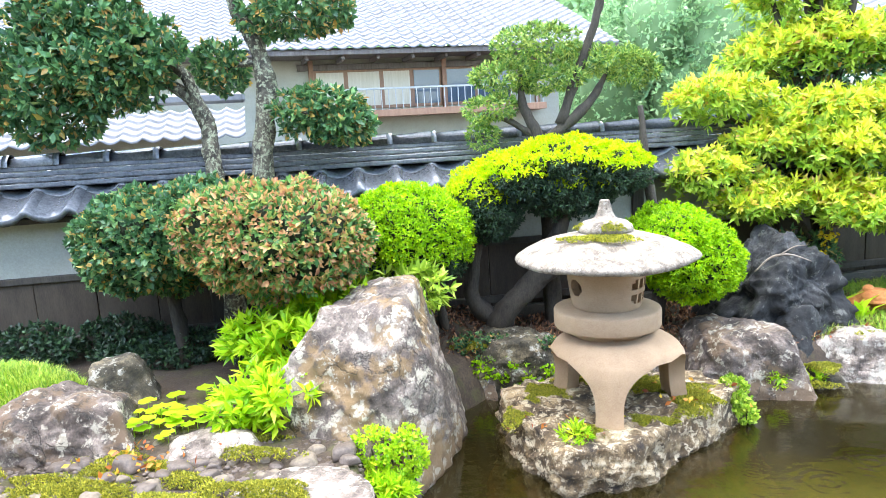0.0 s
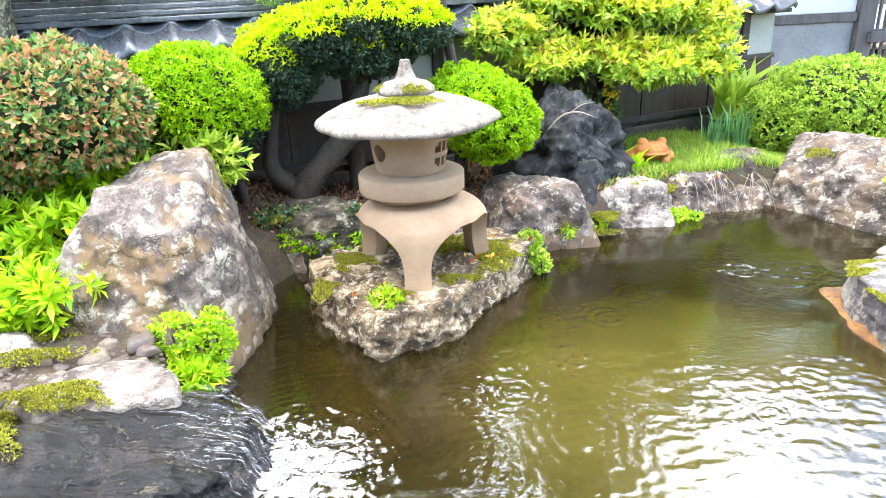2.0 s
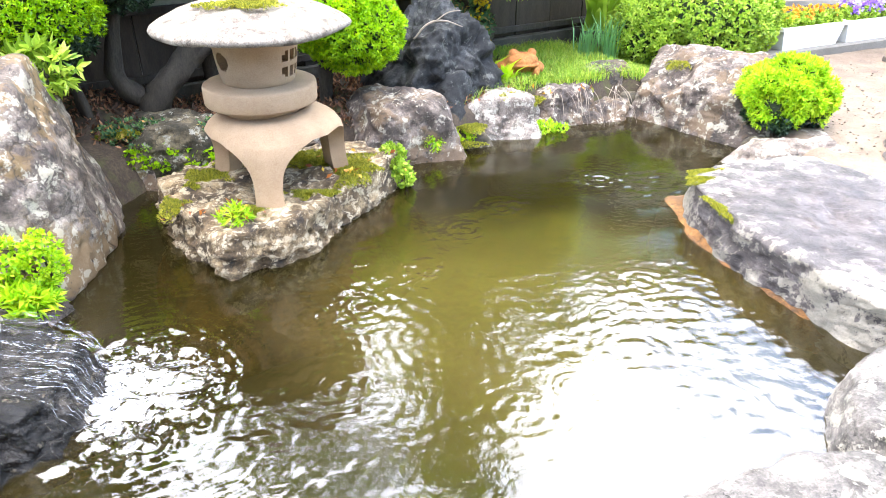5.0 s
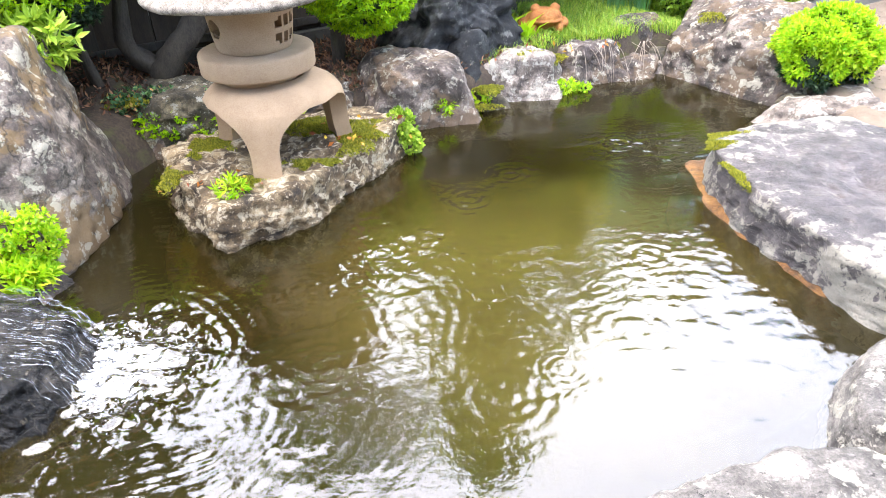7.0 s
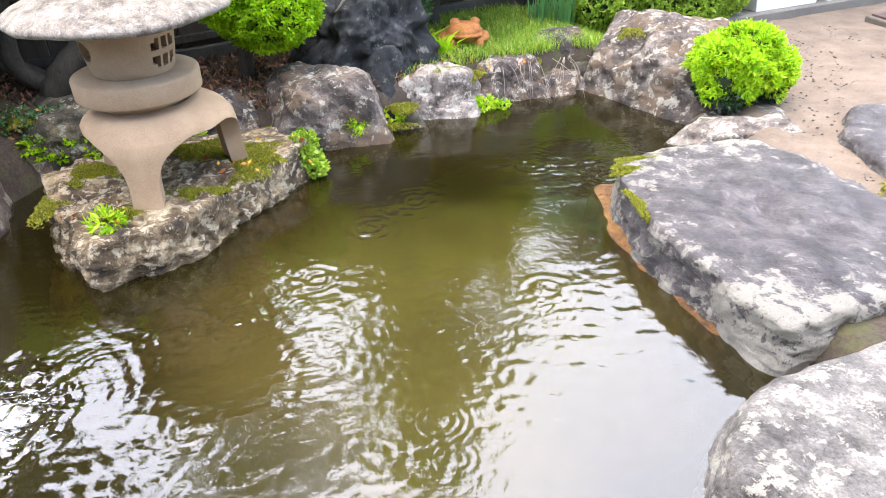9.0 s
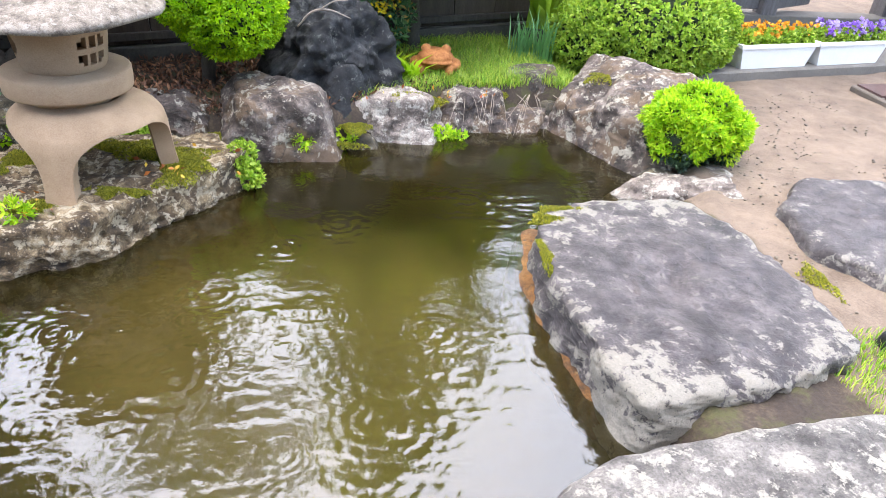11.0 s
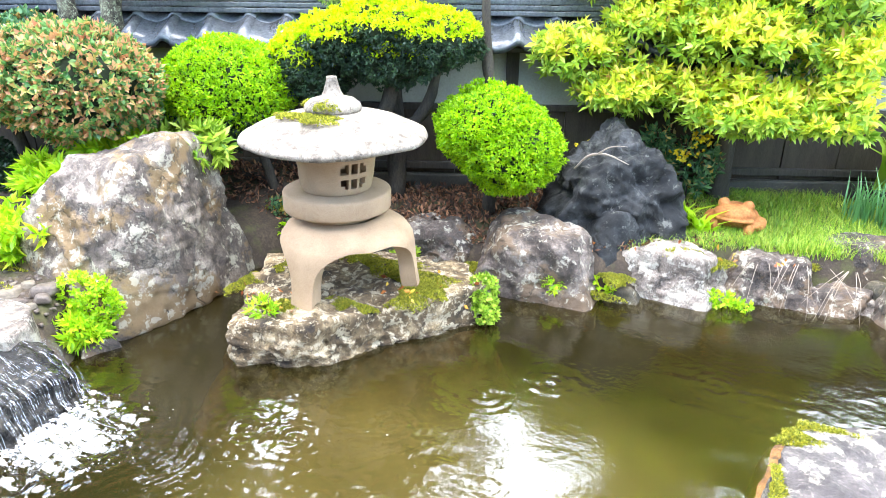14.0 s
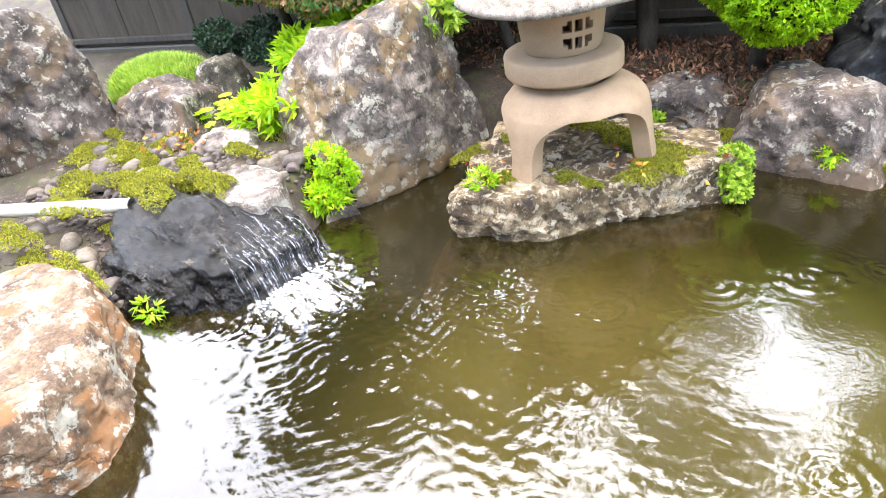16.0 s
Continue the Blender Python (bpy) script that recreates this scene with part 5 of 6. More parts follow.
gbox("post", (6.62, 6.98, 0.1), (6.8, 7.16, 2.6))


def slat_door(x0, x1, y, z0, z1, m=None):
    d = gbox("door", (x0, y - 0.02, z0), (x1, y + 0.02, z0 + 0.12), m=m)
    gbox("door_rail", (x0, y - 0.022, 0.88), (x1, y + 0.022, 1.0), parent=d, m=m)
    gbox("door_rail", (x0, y - 0.022, z1 - 0.1), (x1, y + 0.022, z1), parent=d, m=m)
    n = int((x1 - x0) / 0.075)
    for i in range(n + 1):
        xx = x0 + (x1 - x0 - 0.03) * i / n
        gbox("slat", (xx, y - 0.012, z0 + 0.1), (xx + 0.03, y + 0.012, z1 - 0.05), parent=d, bevel=0.003, m=m)
    return d


slat_door(6.12, 6.62, 7.08, 0.3, 2.3)
slat_door(0, 0.75, 0, 0.3, 2.3, m=pose(6.82, 7.1, 0, 0, 0, 28))
gbox("cross_rail", (6.05, 6.94, 0.86), (6.66, 7.0, 0.98))
gbox("lamp_box", (6.78, 6.93, 0.8), (6.86, 7.0, 1.02), PLASTER_WHITE, "small pale box on the post")
gbox("threshold", (4.7, 6.95, 0.1), (8.6, 7.25, 0.26), CONCRETE, "concrete threshold")
gbox("post", (8.2, 7.1, 0.1), (8.42, 7.32, 2.6))
gbox("post", (8.72, 6.62, 0.1), (8.92, 6.82, 2.6))
part("side_panel", box_bm((0, -0.02, 0.35), (0.68, 0.02, 1.5), 0.006, m=pose(8.3, 7.25, 0, 0, 0, -42)), TIMBER, gate, "boarded side panel")
for z in (0.85, 1.12, 1.4):
    part("side_rail", box_bm((-0.05, -0.05, z), (0.75, -0.021, z + 0.08), 0.006, m=pose(8.3, 7.25, 0, 0, 0, -42)), TIMBER, gate)
for x, y in ((8.15, 5.95), (8.98, 5.85)):
    gbox("post", (x, y, 0.5), (x + 0.19, y + 0.19, 2.6))
    gbox("stone_foot", (x - 0.04, y - 0.04, 0.1), (x + 0.23, y + 0.23, 0.56), PLASTER_WHITE, "white stone foot", bevel=0.02)
gbox("tie_beam", (8.2, 5.99, 1.28), (9.12, 6.07, 1.4))
gbox("tie_beam", (8.22, 6.05, 1.28), (8.3, 7.15, 1.4))
gbox("lintel", (4.7, 6.95, 2.5), (9.2, 7.25, 2.72))
gbox("planter_trough", (8.42, 6.05, 0.1), (8.92, 6.35, 0.5), CONCRETE, "grey stone trough")
roof_sheet("roof", pose(0, 5.4, 2.62), 4.2, 10.0, 2.0, 24, gate, label="tiled gate roof")
yard = base("yard_wall", (8.0, 9.5, 0.16), "low rubble wall in the yard behind the gate", "wall")
rng = np.random.default_rng(61)
for r in range(3):
    xx = 6.6
    while xx < 10.5:
        w = rng.uniform(0.22, 0.4)
        p_, f_ = rock_points((xx + w / 2, 9.5, 0.12 + 0.18 * r), (w, 0.3, 0.2), rng.uniform(-8, 8), int(rng.integers(1, 999)), level=3)
        mesh_part("stone", p_, f_, ROCK_GREY, yard)
        xx += w * 0.96
barn = base("far_building", (10.0, 13.0, 0.16), "white-walled timber building beyond the gate", "building")
part("wall", box_bm((5.0, 12.5, 0.1), (16, 16, 3.4), 0.01), PLASTER_WHITE, barn)
for i in range(9):
    part("post", box_bm((5.0 + 1.2 * i, 12.4, 0.1), (5.14 + 1.2 * i, 12.496, 3.4), 0.006), TIMBER, barn)
for z in (0.95, 1.9):
    part("rail", box_bm((5.0, 12.42, z), (16, 12.49, z + 0.12), 0.006), TIMBER, barn)
roof_sheet("roof", pose(0, 11.6, 3.3), 4.2, 16.8, 3.5, 24, barn)

for th in (gate, yard, barn):
    th.location = Vector((0.67 + 1.15 * (th.location.x - 0.67), -0.27 + 1.15 * (th.location.y + 0.27), th.location.z))
    th.scale = (1.15, 1.15, 1.08)
kerb = part("kerb", box_bm((-0.3, -0.12, 0.05), (5.5, 0.72, 0.25), 0.015, m=pose(5.75, 5.82, 0, 0, 0, 11)), CONCRETE)
tagged(kerb, "pale concrete kerb strip in front of the gate", "kerb", kind="structure")


def planter(at, label, flower_mats, seed):
    th = base("flower_planter", at, label, "planter", "planters by the gate")
    x, y, z = at
    L, W, H = 0.88, 0.26, 0.23
    bm = bmesh.new()
    outer = [(-L / 2, -W / 2), (L / 2, -W / 2), (L / 2, W / 2), (-L / 2, W / 2)]
    prof = [(0.88, 0.0), (1.0, H - 0.035), (1.05, H - 0.035), (1.05, H), (0.96, H), (0.94, H - 0.04)]
    rings = [[bm.verts.new((x + a * s, y + b * (s if s < 1.01 else s + 0.06), z + h)) for a, b in outer] for s, h in prof]
    for r0, r1 in zip(rings, rings[1:]):
        for i in range(4):
            bm.faces.new((r0[i], r0[(i + 1) % 4], r1[(i + 1) % 4], r1[i]))
    bm.faces.new(rings[0][::-1])
    part("box", bm, PLANTER_WHITE, th, "white plastic window box")
    part("soil", box_bm((x - L * 0.47, y - W * 0.46, z + H - 0.06), (x + L * 0.47, y + W * 0.46, z + H - 0.03), 0), SOIL, th)
    foliage("leaves", [(x + dx, y, z + H + 0.03, 0.13, 0.12, 0.07) for dx in (-0.32, -0.1, 0.12, 0.34)], 1000, MIDLEAF, th, 0.04, 0.022, seed, per=4, inner=0.5, lump=0.02)
    rng = np.random.default_rng(seed + 5)
    for mat, nm in flower_mats:
        n = 70
        pts = np.stack([x + rng.uniform(-0.4, 0.4, n), y + rng.uniform(-0.12, 0.12, n), z + H + rng.uniform(0.05, 0.16, n)], 1)
        nr = np.tile([[0.0, -0.6, 0.6]], (n, 1)) + rng.normal(size=(n, 3)) * 0.3
        v, f = leaf_mesh(pts, nr, 0.034, 0.034, rng, 1.2, 6)
        mesh_part("blossom", v, f, mat, th, nm)["kind"] = "stuff"
    th.rotation_euler[2] = radians(11)


planter((6.33, 5.99, 0.25), "white planter of orange marigolds", [(F_ORANGE, "orange blossoms")], 101)
planter((7.25, 6.17, 0.25), "white planter of purple pansies", [(F_PURPLE, "purple pansies"), (F_VIOLET, "violet pansies")], 105)

paving = base("paving", (7.4, 3.2, 0.16), "reddish brown wet flagstone paving beside the path", "paving", kind="structure")
rng = np.random.default_rng(81)
part("bed", box_bm((6.96, 1.0, 0.0), (11.4, 5.54, 0.205), 0.01), MORTAR, paving)
part("bed", box_bm((6.5, 1.0, 0.0), (6.958, 4.46, 0.205), 0.01), MORTAR, paving)
for j in range(12):
    y0 = 1.05 + j * 0.375
    xx = 6.54 if y0 < 4.1 else 7.0
    while xx < 11.3:
        w = rng.uniform(0.34, 0.62)
        bm = bmesh.new()
        c4 = [(xx + 0.01 + rng.uniform(0, 0.02), y0 + rng.uniform(0, 0.02)), (xx + w - 0.012, y0 + rng.uniform(0, 0.03)), (xx + w - 0.012 - rng.uniform(0, 0.03), y0 + 0.355), (xx + 0.01, y0 + 0.355 - rng.uniform(0, 0.03))]
        zt = 0.224 + rng.uniform(-0.004, 0.006)
        lo_, hi_ = [bm.verts.new((a, b, 0.18)) for a, b in c4], [bm.verts.new((a, b, zt)) for a, b in c4]
        bm.faces.new(hi_)
        for i in range(4):
            bm.faces.new((lo_[i], lo_[(i + 1) % 4], hi_[(i + 1) % 4], hi_[i]))
        part("flagstone", bm, FLAG, paving)
        xx += w

# ---- frog, grass, small plants ----


def joined_balls(name, balls, mat):
    vs, fs, k = [], [], 0
    d, f = ico(4)
    for (cx, cy, cz, rx, ry, rz) in balls:
        vs.append(d * [rx, ry, rz] + [cx, cy, cz])
        fs += [[i + k for i in q] for q in f]
        k += len(d)
    v = np.vstack(vs)
    v += (0.006 * rough_noise(v, 18, 3, 4))[:, None] * 0.6
    return mesh_part(name, v, fs, mat)


frog = joined_balls("frog_statue", [(0, 0.03, 0.09, 0.15, 0.15, 0.09), (0, -0.06, 0.13, 0.135, 0.1, 0.065), (0, -0.09, 0.1, 0.14, 0.08, 0.025), (-0.08, -0.04, 0.19, 0.04, 0.04, 0.035), (0.08, -0.04, 0.19, 0.04, 0.04, 0.035),
                                    (-0.15, 0.03, 0.05, 0.06, 0.1, 0.05), (0.15, 0.03, 0.05, 0.06, 0.1, 0.05), (-0.11, -0.09, 0.03, 0.035, 0.06, 0.05), (0.11, -0.09, 0.03, 0.035, 0.06, 0.05)], TERRACOTTA)
rm = frog.modifiers.new("blend", "REMESH")
rm.mode, rm.voxel_size, rm.use_smooth_shade = "VOXEL", 0.009, True
frog.matrix_basis = pose(3.02, 5.42, 0.3, 0, 0, -8) @ Matrix.Diagonal((1.0, 1.0, 1.0, 1))
tagged(frog, "terracotta frog figure sitting in the grass", "figurine")


def blades(name, region, count, length, width, mat, seed, label, category, kind="stuff", lean=0.5, per=1):
    """Grass: thin bent blades. region gives the foot of every blade."""
    rng = np.random.default_rng(seed)
    p = region(rng, count)
    a = rng.uniform(0, 2 * math.pi, len(p))
    ln = length * rng.uniform(0.5, 1.2, len(p))
    out = np.stack([np.cos(a), np.sin(a), np.zeros(len(p))], 1)
    side = np.stack([-np.sin(a), np.cos(a), np.zeros(len(p))], 1) * (width / 2)
    le = (lean * rng.uniform(0.2, 1.3, len(p)) * ln)[:, None]
    mid = p + out * le * 0.35 + np.array([0, 0, 1]) * (ln * 0.62)[:, None]
    tip = p + out * le + np.array([0, 0, 1]) * (ln * 0.9)[:, None]
    v = np.stack([p - side, p + side, mid + side * 0.8, mid - side * 0.8, tip], 1).reshape(-1, 3)
    k = np.arange(len(p))[:, None] * 5
    f = np.vstack([k + np.array([0, 1, 2]), k + np.array([0, 2, 3]), k + np.array([3, 2, 4])])
    c = p.mean(0)
    if kind != "stuff":
        th = base(name, c, label, category)
        for i in range(len(p)):
            mesh_part("leaf_blade", v[5 * i:5 * i + 5], [[0, 1, 2], [0, 2, 3], [3, 2, 4]], mat, th)
        return th
    ob = mesh_part(name, v - c, f, mat)
    ob.location = c
    return tagged(ob, label, category, kind=kind)


def on_ground(poly_x, poly_y, lift=0.0):
    def region(rng, n):
        q = np.stack([rng.uniform(*poly_x, n), rng.uniform(*poly_y, n)], 1)
        q = q[pond_distance(q) > 0.18]
        c = np.array([sum(poly_x) / 2, sum(poly_y) / 2])
        h = np.array([poly_x[1] - poly_x[0], poly_y[1] - poly_y[0]]) / 2
        q = q[(((q - c) / h) ** 2).sum(1) + 0.35 * rng.normal(size=len(q)) < 1]
        return np.column_stack([q, ground_height(q) + lift - 0.01])
    return region


def on_mound(cx, cy, cz, rx, ry, rz):
    def region(rng, n):
        r, a = np.sqrt(rng.random(n)), rng.uniform(0, 2 * math.pi, n)
        return np.stack([cx + rx * r * np.cos(a), cy + ry * r * np.sin(a), cz + rz * np.sqrt(np.maximum(0, 1 - r * r)) - 0.01], 1)
    return region


blades("grass", on_ground((2.1, 4.7), (4.7, 6.5)), 30000, 0.085, 0.0045, GRASS, 201, "short fresh grass round the frog figure", "grass", lean=1.1)
blades("grass", on_ground((4.2, 4.9), (1.4, 2.1)), 2600, 0.05, 0.005, GRASS, 203, "tuft of yellow-green grass between the slabs", "grass")
blades("grass", on_ground((2.0, 4.4), (4.75, 5.7)), 9000, 0.06, 0.0045, GRASS, 207, "short grass behind the edging stones", "grass", lean=1.0)
d, f = ico(4)
mound = mesh_part("grass_mound", d * [0.6, 0.4, 0.26], f, SOIL)
mound.location = (-2.95, 3.2, 0.3)
tagged(mound, "low earth mound under clipped grass", "mound")
blades("lawn", on_mound(-2.95, 3.2, 0.3, 0.62, 0.42, 0.26), 14000, 0.075, 0.006, GRASS, 205, "dense bright grass on the mound", "grass", lean=0.7)


def at_spot(x, y, z, r):
    return lambda rng, n: np.stack([x + r * rng.normal(size=n) * 0.5, y + r * rng.normal(size=n) * 0.5, np.full(n, z)], 1)


for x, y, s in ((4.05, 5.85, 0.42), (3.88, 5.92, 0.34), (4.25, 6.05, 0.36)):
    blades("iris_clump", at_spot(x, y, 0.28, 0.09), 60, s, 0.014, IRIS, int(300 + x * 50), "clump of slender upright iris blades", "plant", kind="", lean=0.45)
for x, y, s in ((2.66, 5.35, 0.2), (2.82, 5.22, 0.17), (2.5, 5.5, 0.2)):
    blades("broad_leaf_plant", at_spot(x, y, 0.29, 0.06), 26, s, 0.05, LIMELEAF, int(400 + x * 50), "low plant with broad pointed green leaves", "plant", kind="", lean=0.9)
for x, y in ((4.15, 6.3), (4.4, 6.45)):
    blades("aspidistra", at_spot(x, y, 0.45, 0.1), 26, 0.6, 0.1, MIDLEAF, int(450 + x * 50), "clump of long broad arching leaves", "plant", kind="", lean=0.8)


def plant(name, blobs, count, mat, label, seed, length, width, per=8, **kw):
    th = base(name, (blobs[0][0], blobs[0][1], blobs[0][2] - blobs[0][5]), label, "plant")
    foliage("leaves", blobs, count, mat, th, length, width, seed, per=per, **kw)
    for i, b in enumerate(blobs):
        limb("stem", [(b[0] + 0.02, b[1] + 0.03, b[2] - b[5] - 0.1), (b[0], b[1], b[2])], [0.008, 0.005], BARK, th, seed + i, sides=5)
    return th


plant("whorled_shrub", [(-1.1, 3.14, 0.52, 0.2, 0.17, 0.14), (-0.92, 3.02, 0.5, 0.16, 0.14, 0.14), (-1.2, 2.97, 0.44, 0.14, 0.13, 0.1)], 150, LIMELEAF, "low shrub with whorls of bright lime leaves", 501, 0.1, 0.03, inner=0.5, spread=0.9, lump=0.03)
plant("whorled_shrub", [(-0.95, 3.47, 0.66, 0.24, 0.2, 0.16), (-0.82, 3.77, 0.8, 0.3, 0.2, 0.15)], 190, LIMELEAF, "low shrub with whorls of bright lime leaves", 503, 0.1, 0.03, inner=0.5, spread=0.9, lump=0.03)
plant("whorled_shrub", [(-0.55, 4.03, 0.86, 0.3, 0.14, 0.12), (-0.3, 3.95, 0.9, 0.2, 0.12, 0.1), (-0.95, 4.05, 0.8, 0.3, 0.16, 0.14)], 190, MIDLEAF, "low shrub of green whorls behind the boulder", 505, 0.1, 0.03, inner=0.5, spread=0.9, lump=0.03)
plant("rock_fern", [(-0.4, 2.74, 0.12, 0.16, 0.1, 0.07), (-0.28, 2.8, 0.1, 0.1, 0.08, 0.06)], 200, LIMELEAF, "bright fern at the foot of the boulder", 507, 0.07, 0.018, inner=0.4, spread=0.8)
plant("tiny_leaved_plant", [(-0.4, 2.86, 0.3, 0.12, 0.07, 0.1), (-0.26, 2.88, 0.24, 0.14, 0.07, 0.08), (-0.2, 2.86, 0.3, 0.08, 0.05, 0.14)], 420, LIMELEAF, "tiny-leaved yellow-green cushion on the boulder", 509, 0.028, 0.016, per=6, inner=0.4)
plant("creeping_plant", [(1.61, 4.01, 0.15, 0.1, 0.12, 0.12), (1.68, 3.91, 0.07, 0.06, 0.08, 0.06)], 350, MIDLEAF, "small creeping plant on the island rock", 511, 0.03, 0.022, per=5, inner=0.4)
plant("edge_fern", [(0.1, 4.38, 0.16, 0.28, 0.06, 0.12), (0.42, 4.36, 0.12, 0.2, 0.06, 0.1)], 380, YEW, "low greenery hanging over the pond edge", 513, 0.03, 0.02, per=5, inner=0.4)
plant("edge_fern", [(3, 4.71, 0.04, 0.16, 0.05, 0.05), (2.25, 4.58, 0.06, 0.12, 0.06, 0.05)], 160, LIMELEAF, "low greenery at the pond edge", 515, 0.04, 0.02, per=5, inner=0.4)
plant("flowering_plant", [(2.65, 5.85, 0.62, 0.22, 0.15, 0.25), (2.4, 5.7, 0.75, 0.12, 0.1, 0.2)], 260, DARKLEAF, "leafy plant with small yellow flowers", 517, 0.06, 0.025, per=5, inner=0.5)
rng = np.random.default_rng(519)
for nm, cx, cy, cz in (("yellow_flowers", 2.62, 5.65, 0.72), ("yellow_flowers", 2.72, 5.65, 0.85), ("yellow_flowers", 1.98, 5.3, 0.78)):
    pts = np.array([cx, cy, cz]) + rng.normal(size=(30, 3)) * [0.05, 0.03, 0.04]
    v, f = leaf_mesh(pts, np.tile([[0, -0.5, 0.7]], (30, 1)), 0.02, 0.02, rng, 1.0, 5)
    ob = mesh_part(nm, v - pts.mean(0), f, F_YELLOW)
    ob.location = pts.mean(0)
    tagged(ob, "spray of small yellow flowers", "flower", kind="stuff")

# round butterbur leaves
th = base("butterbur", (-1.4, 3.0, 0.33), "creeping plant with round glossy leaves on the bank", "plant")
rng = np.random.default_rng(523)
for i in range(34):
    cx, cy = -1.52 + rng.normal() * 0.16, 3.06 + rng.normal() * 0.14
    r = rng.uniform(0.03, 0.06)
    cz = float(ground_height(np.array([[cx, cy]]))[0]) + rng.uniform(0.03, 0.1)
    n = 14
    vs = [(cx, cy, cz - 0.01)] + [(cx + r * math.cos(2 * math.pi * k / n), cy + r * math.sin(2 * math.pi * k / n), cz + rng.uniform(-0.006, 0.008)) for k in range(n)]
    mesh_part("leaf", vs, [[0, 1 + k, 1 + (k + 1) % n] for k in range(n - 1)], LIMELEAF, th)
    limb("stalk", [(cx, cy, cz - 0.1), (cx, cy, cz - 0.01)], [0.003, 0.003], MIDLEAF, th, i, sides=4)

# pipe, pebbles, waterfall
v, f = tube_points([(-2.3, 1.2, 0.3), (-1.6, 1.57, 0.315), (-0.95, 1.92, 0.335)], [0.042, 0.042, 0.042], 16, 0.0)
pipe = mesh_part("pipe", v, f[:-2], PIPE)
tagged(pipe, "white plastic water pipe feeding the waterfall", "pipe")
rng = np.random.default_rng(531)
cob = [rock_points((0, 0, 0), (1, 0.8, 0.6), 0, 600 + i, level=3, extra=4, rough=0.03, round_off=7)for i in range(5)]
cobm = []
for p_, f_ in cob:
    me = bpy.data.meshes.new("pebble")
    me.from_pydata(p_.tolist(), [], f_)
    me.polygons.foreach_set("use_smooth", [True] * len(f_))
    cobm.append(me)
for m_, mat in zip(cobm, (PEBBLE, PEBBLE_PALE, PEBBLE, PEBBLE_PALE, PEBBLE)):
    m_.materials.append(mat)
bed = base("pebble_bed", (-1.1, 2.25, 0.25), "bed of rounded pebbles between the rocks", "pebbles")
k = 0
while k < 300:
    cx, cy = rng.uniform(-2.3, -0.4), rng.uniform(1.35, 2.8)
    if cy < 1.5 and cx > -0.8 or pond_distance(np.array([[cx, cy]]))[0] < 0.12:
        continue
    s = rng.choice([0.045, 0.065, 0.09, 0.13], p=[0.35, 0.35, 0.2, 0.1])
    ob = new("pebble", cobm[int(rng.integers(5))])
    ob.parent = bed
    z = float(ground_height(np.array([[cx, cy]]))[0])
    ob.matrix_basis = Matrix.Translation(Vector((cx + 1.1, cy - 2.25, z - 0.25 - 0.01))) @ Matrix.Rotation(rng.uniform(0, 6.3), 4, "Z") @ Matrix.Diagonal((s, s, s * rng.uniform(0.6, 1), 1))
    k += 1

# water running over the black rock, and foam where it lands
rng = np.random.default_rng(541)
wet_v = np.array([q.co[:] for q in WET.data.vertices]) + np.array(WET.location)


def wet_top(x_, y_):
    d2 = (wet_v[:, 0] - x_) ** 2 + (wet_v[:, 1] - y_) ** 2
    near_ = d2 < 0.045 ** 2
    return max(0.0, float(wet_v[near_, 2].max())) if near_.any() else 0.0


vs, fs = [], []
for i in range(190):
    sy = 1.98 + 0.5 * rng.random()
    sx = -0.42 + 0.28 * rng.random()
    ex, ey = 0.2 + rng.uniform(-0.05, 0.08), sy + rng.normal() * 0.05 - 0.02
    t0 = rng.uniform(0.0, 0.75)
    t1 = min(1.0, t0 + rng.uniform(0.12, 0.4))
    k = len(vs)
    m = 12
    w = rng.uniform(0.0005, 0.0018) * (0.4 + t0)
    bend = rng.normal() * 0.03
    for j in range(m):
        q = t0 + (t1 - t0) * j / (m - 1)
        x_, y_ = sx + (ex - sx) * q, sy + (ey - sy) * q + bend * math.sin(3 * q)
        z_ = wet_top(x_, y_) + 0.007
        ww = w * math.sin(math.pi * (j + 0.4) / m)
        vs += [(x_, y_ - ww, z_), (x_, y_ + ww, z_)]
    fs += [[k + 2 * j, k + 2 * j + 2, k + 2 * j + 3, k + 2 * j + 1] for j in range(m - 1)]
c = np.array([-0.3, 2.2, 0.2])
run = mesh_part("running_water", np.array(vs) - c, fs, STREAM)
run.location = c
tagged(run, "thin white streams running over the black rock", "water", kind="stuff")
d, f = ico(1)
vs, fs, k = [], [], 0
for i in range(700):
    r = abs(rng.normal()) * 0.2
    a = rng.uniform(-1.5, 1.5)
    base_y = 1.95 + 0.42 * rng.random()
    p_ = np.array([0.12 + r * math.cos(a), base_y + 0.5 * r * math.sin(a), 0.006 + 0.3 * max(0, 0.13 - r) * rng.random()])
    s = rng.uniform(0.0015, 0.005) * (1.5 if r < 0.12 else 0.6)
    vs.append(d * [s * rng.uniform(0.8, 2.2), s, s * 0.5] + p_)
    fs += [[q + k for q in t] for t in f]
    k += len(d)
c = np.array([0.0, 2.5, 0.0])
foam = mesh_part("foam", np.vstack(vs) - c, fs, FOAM)
foam.location = c
tagged(foam, "white foam where the waterfall meets the pond", "foam", kind="stuff")

# moss cushions, twigs, fallen leaves
rng = np.random.default_rng(551)


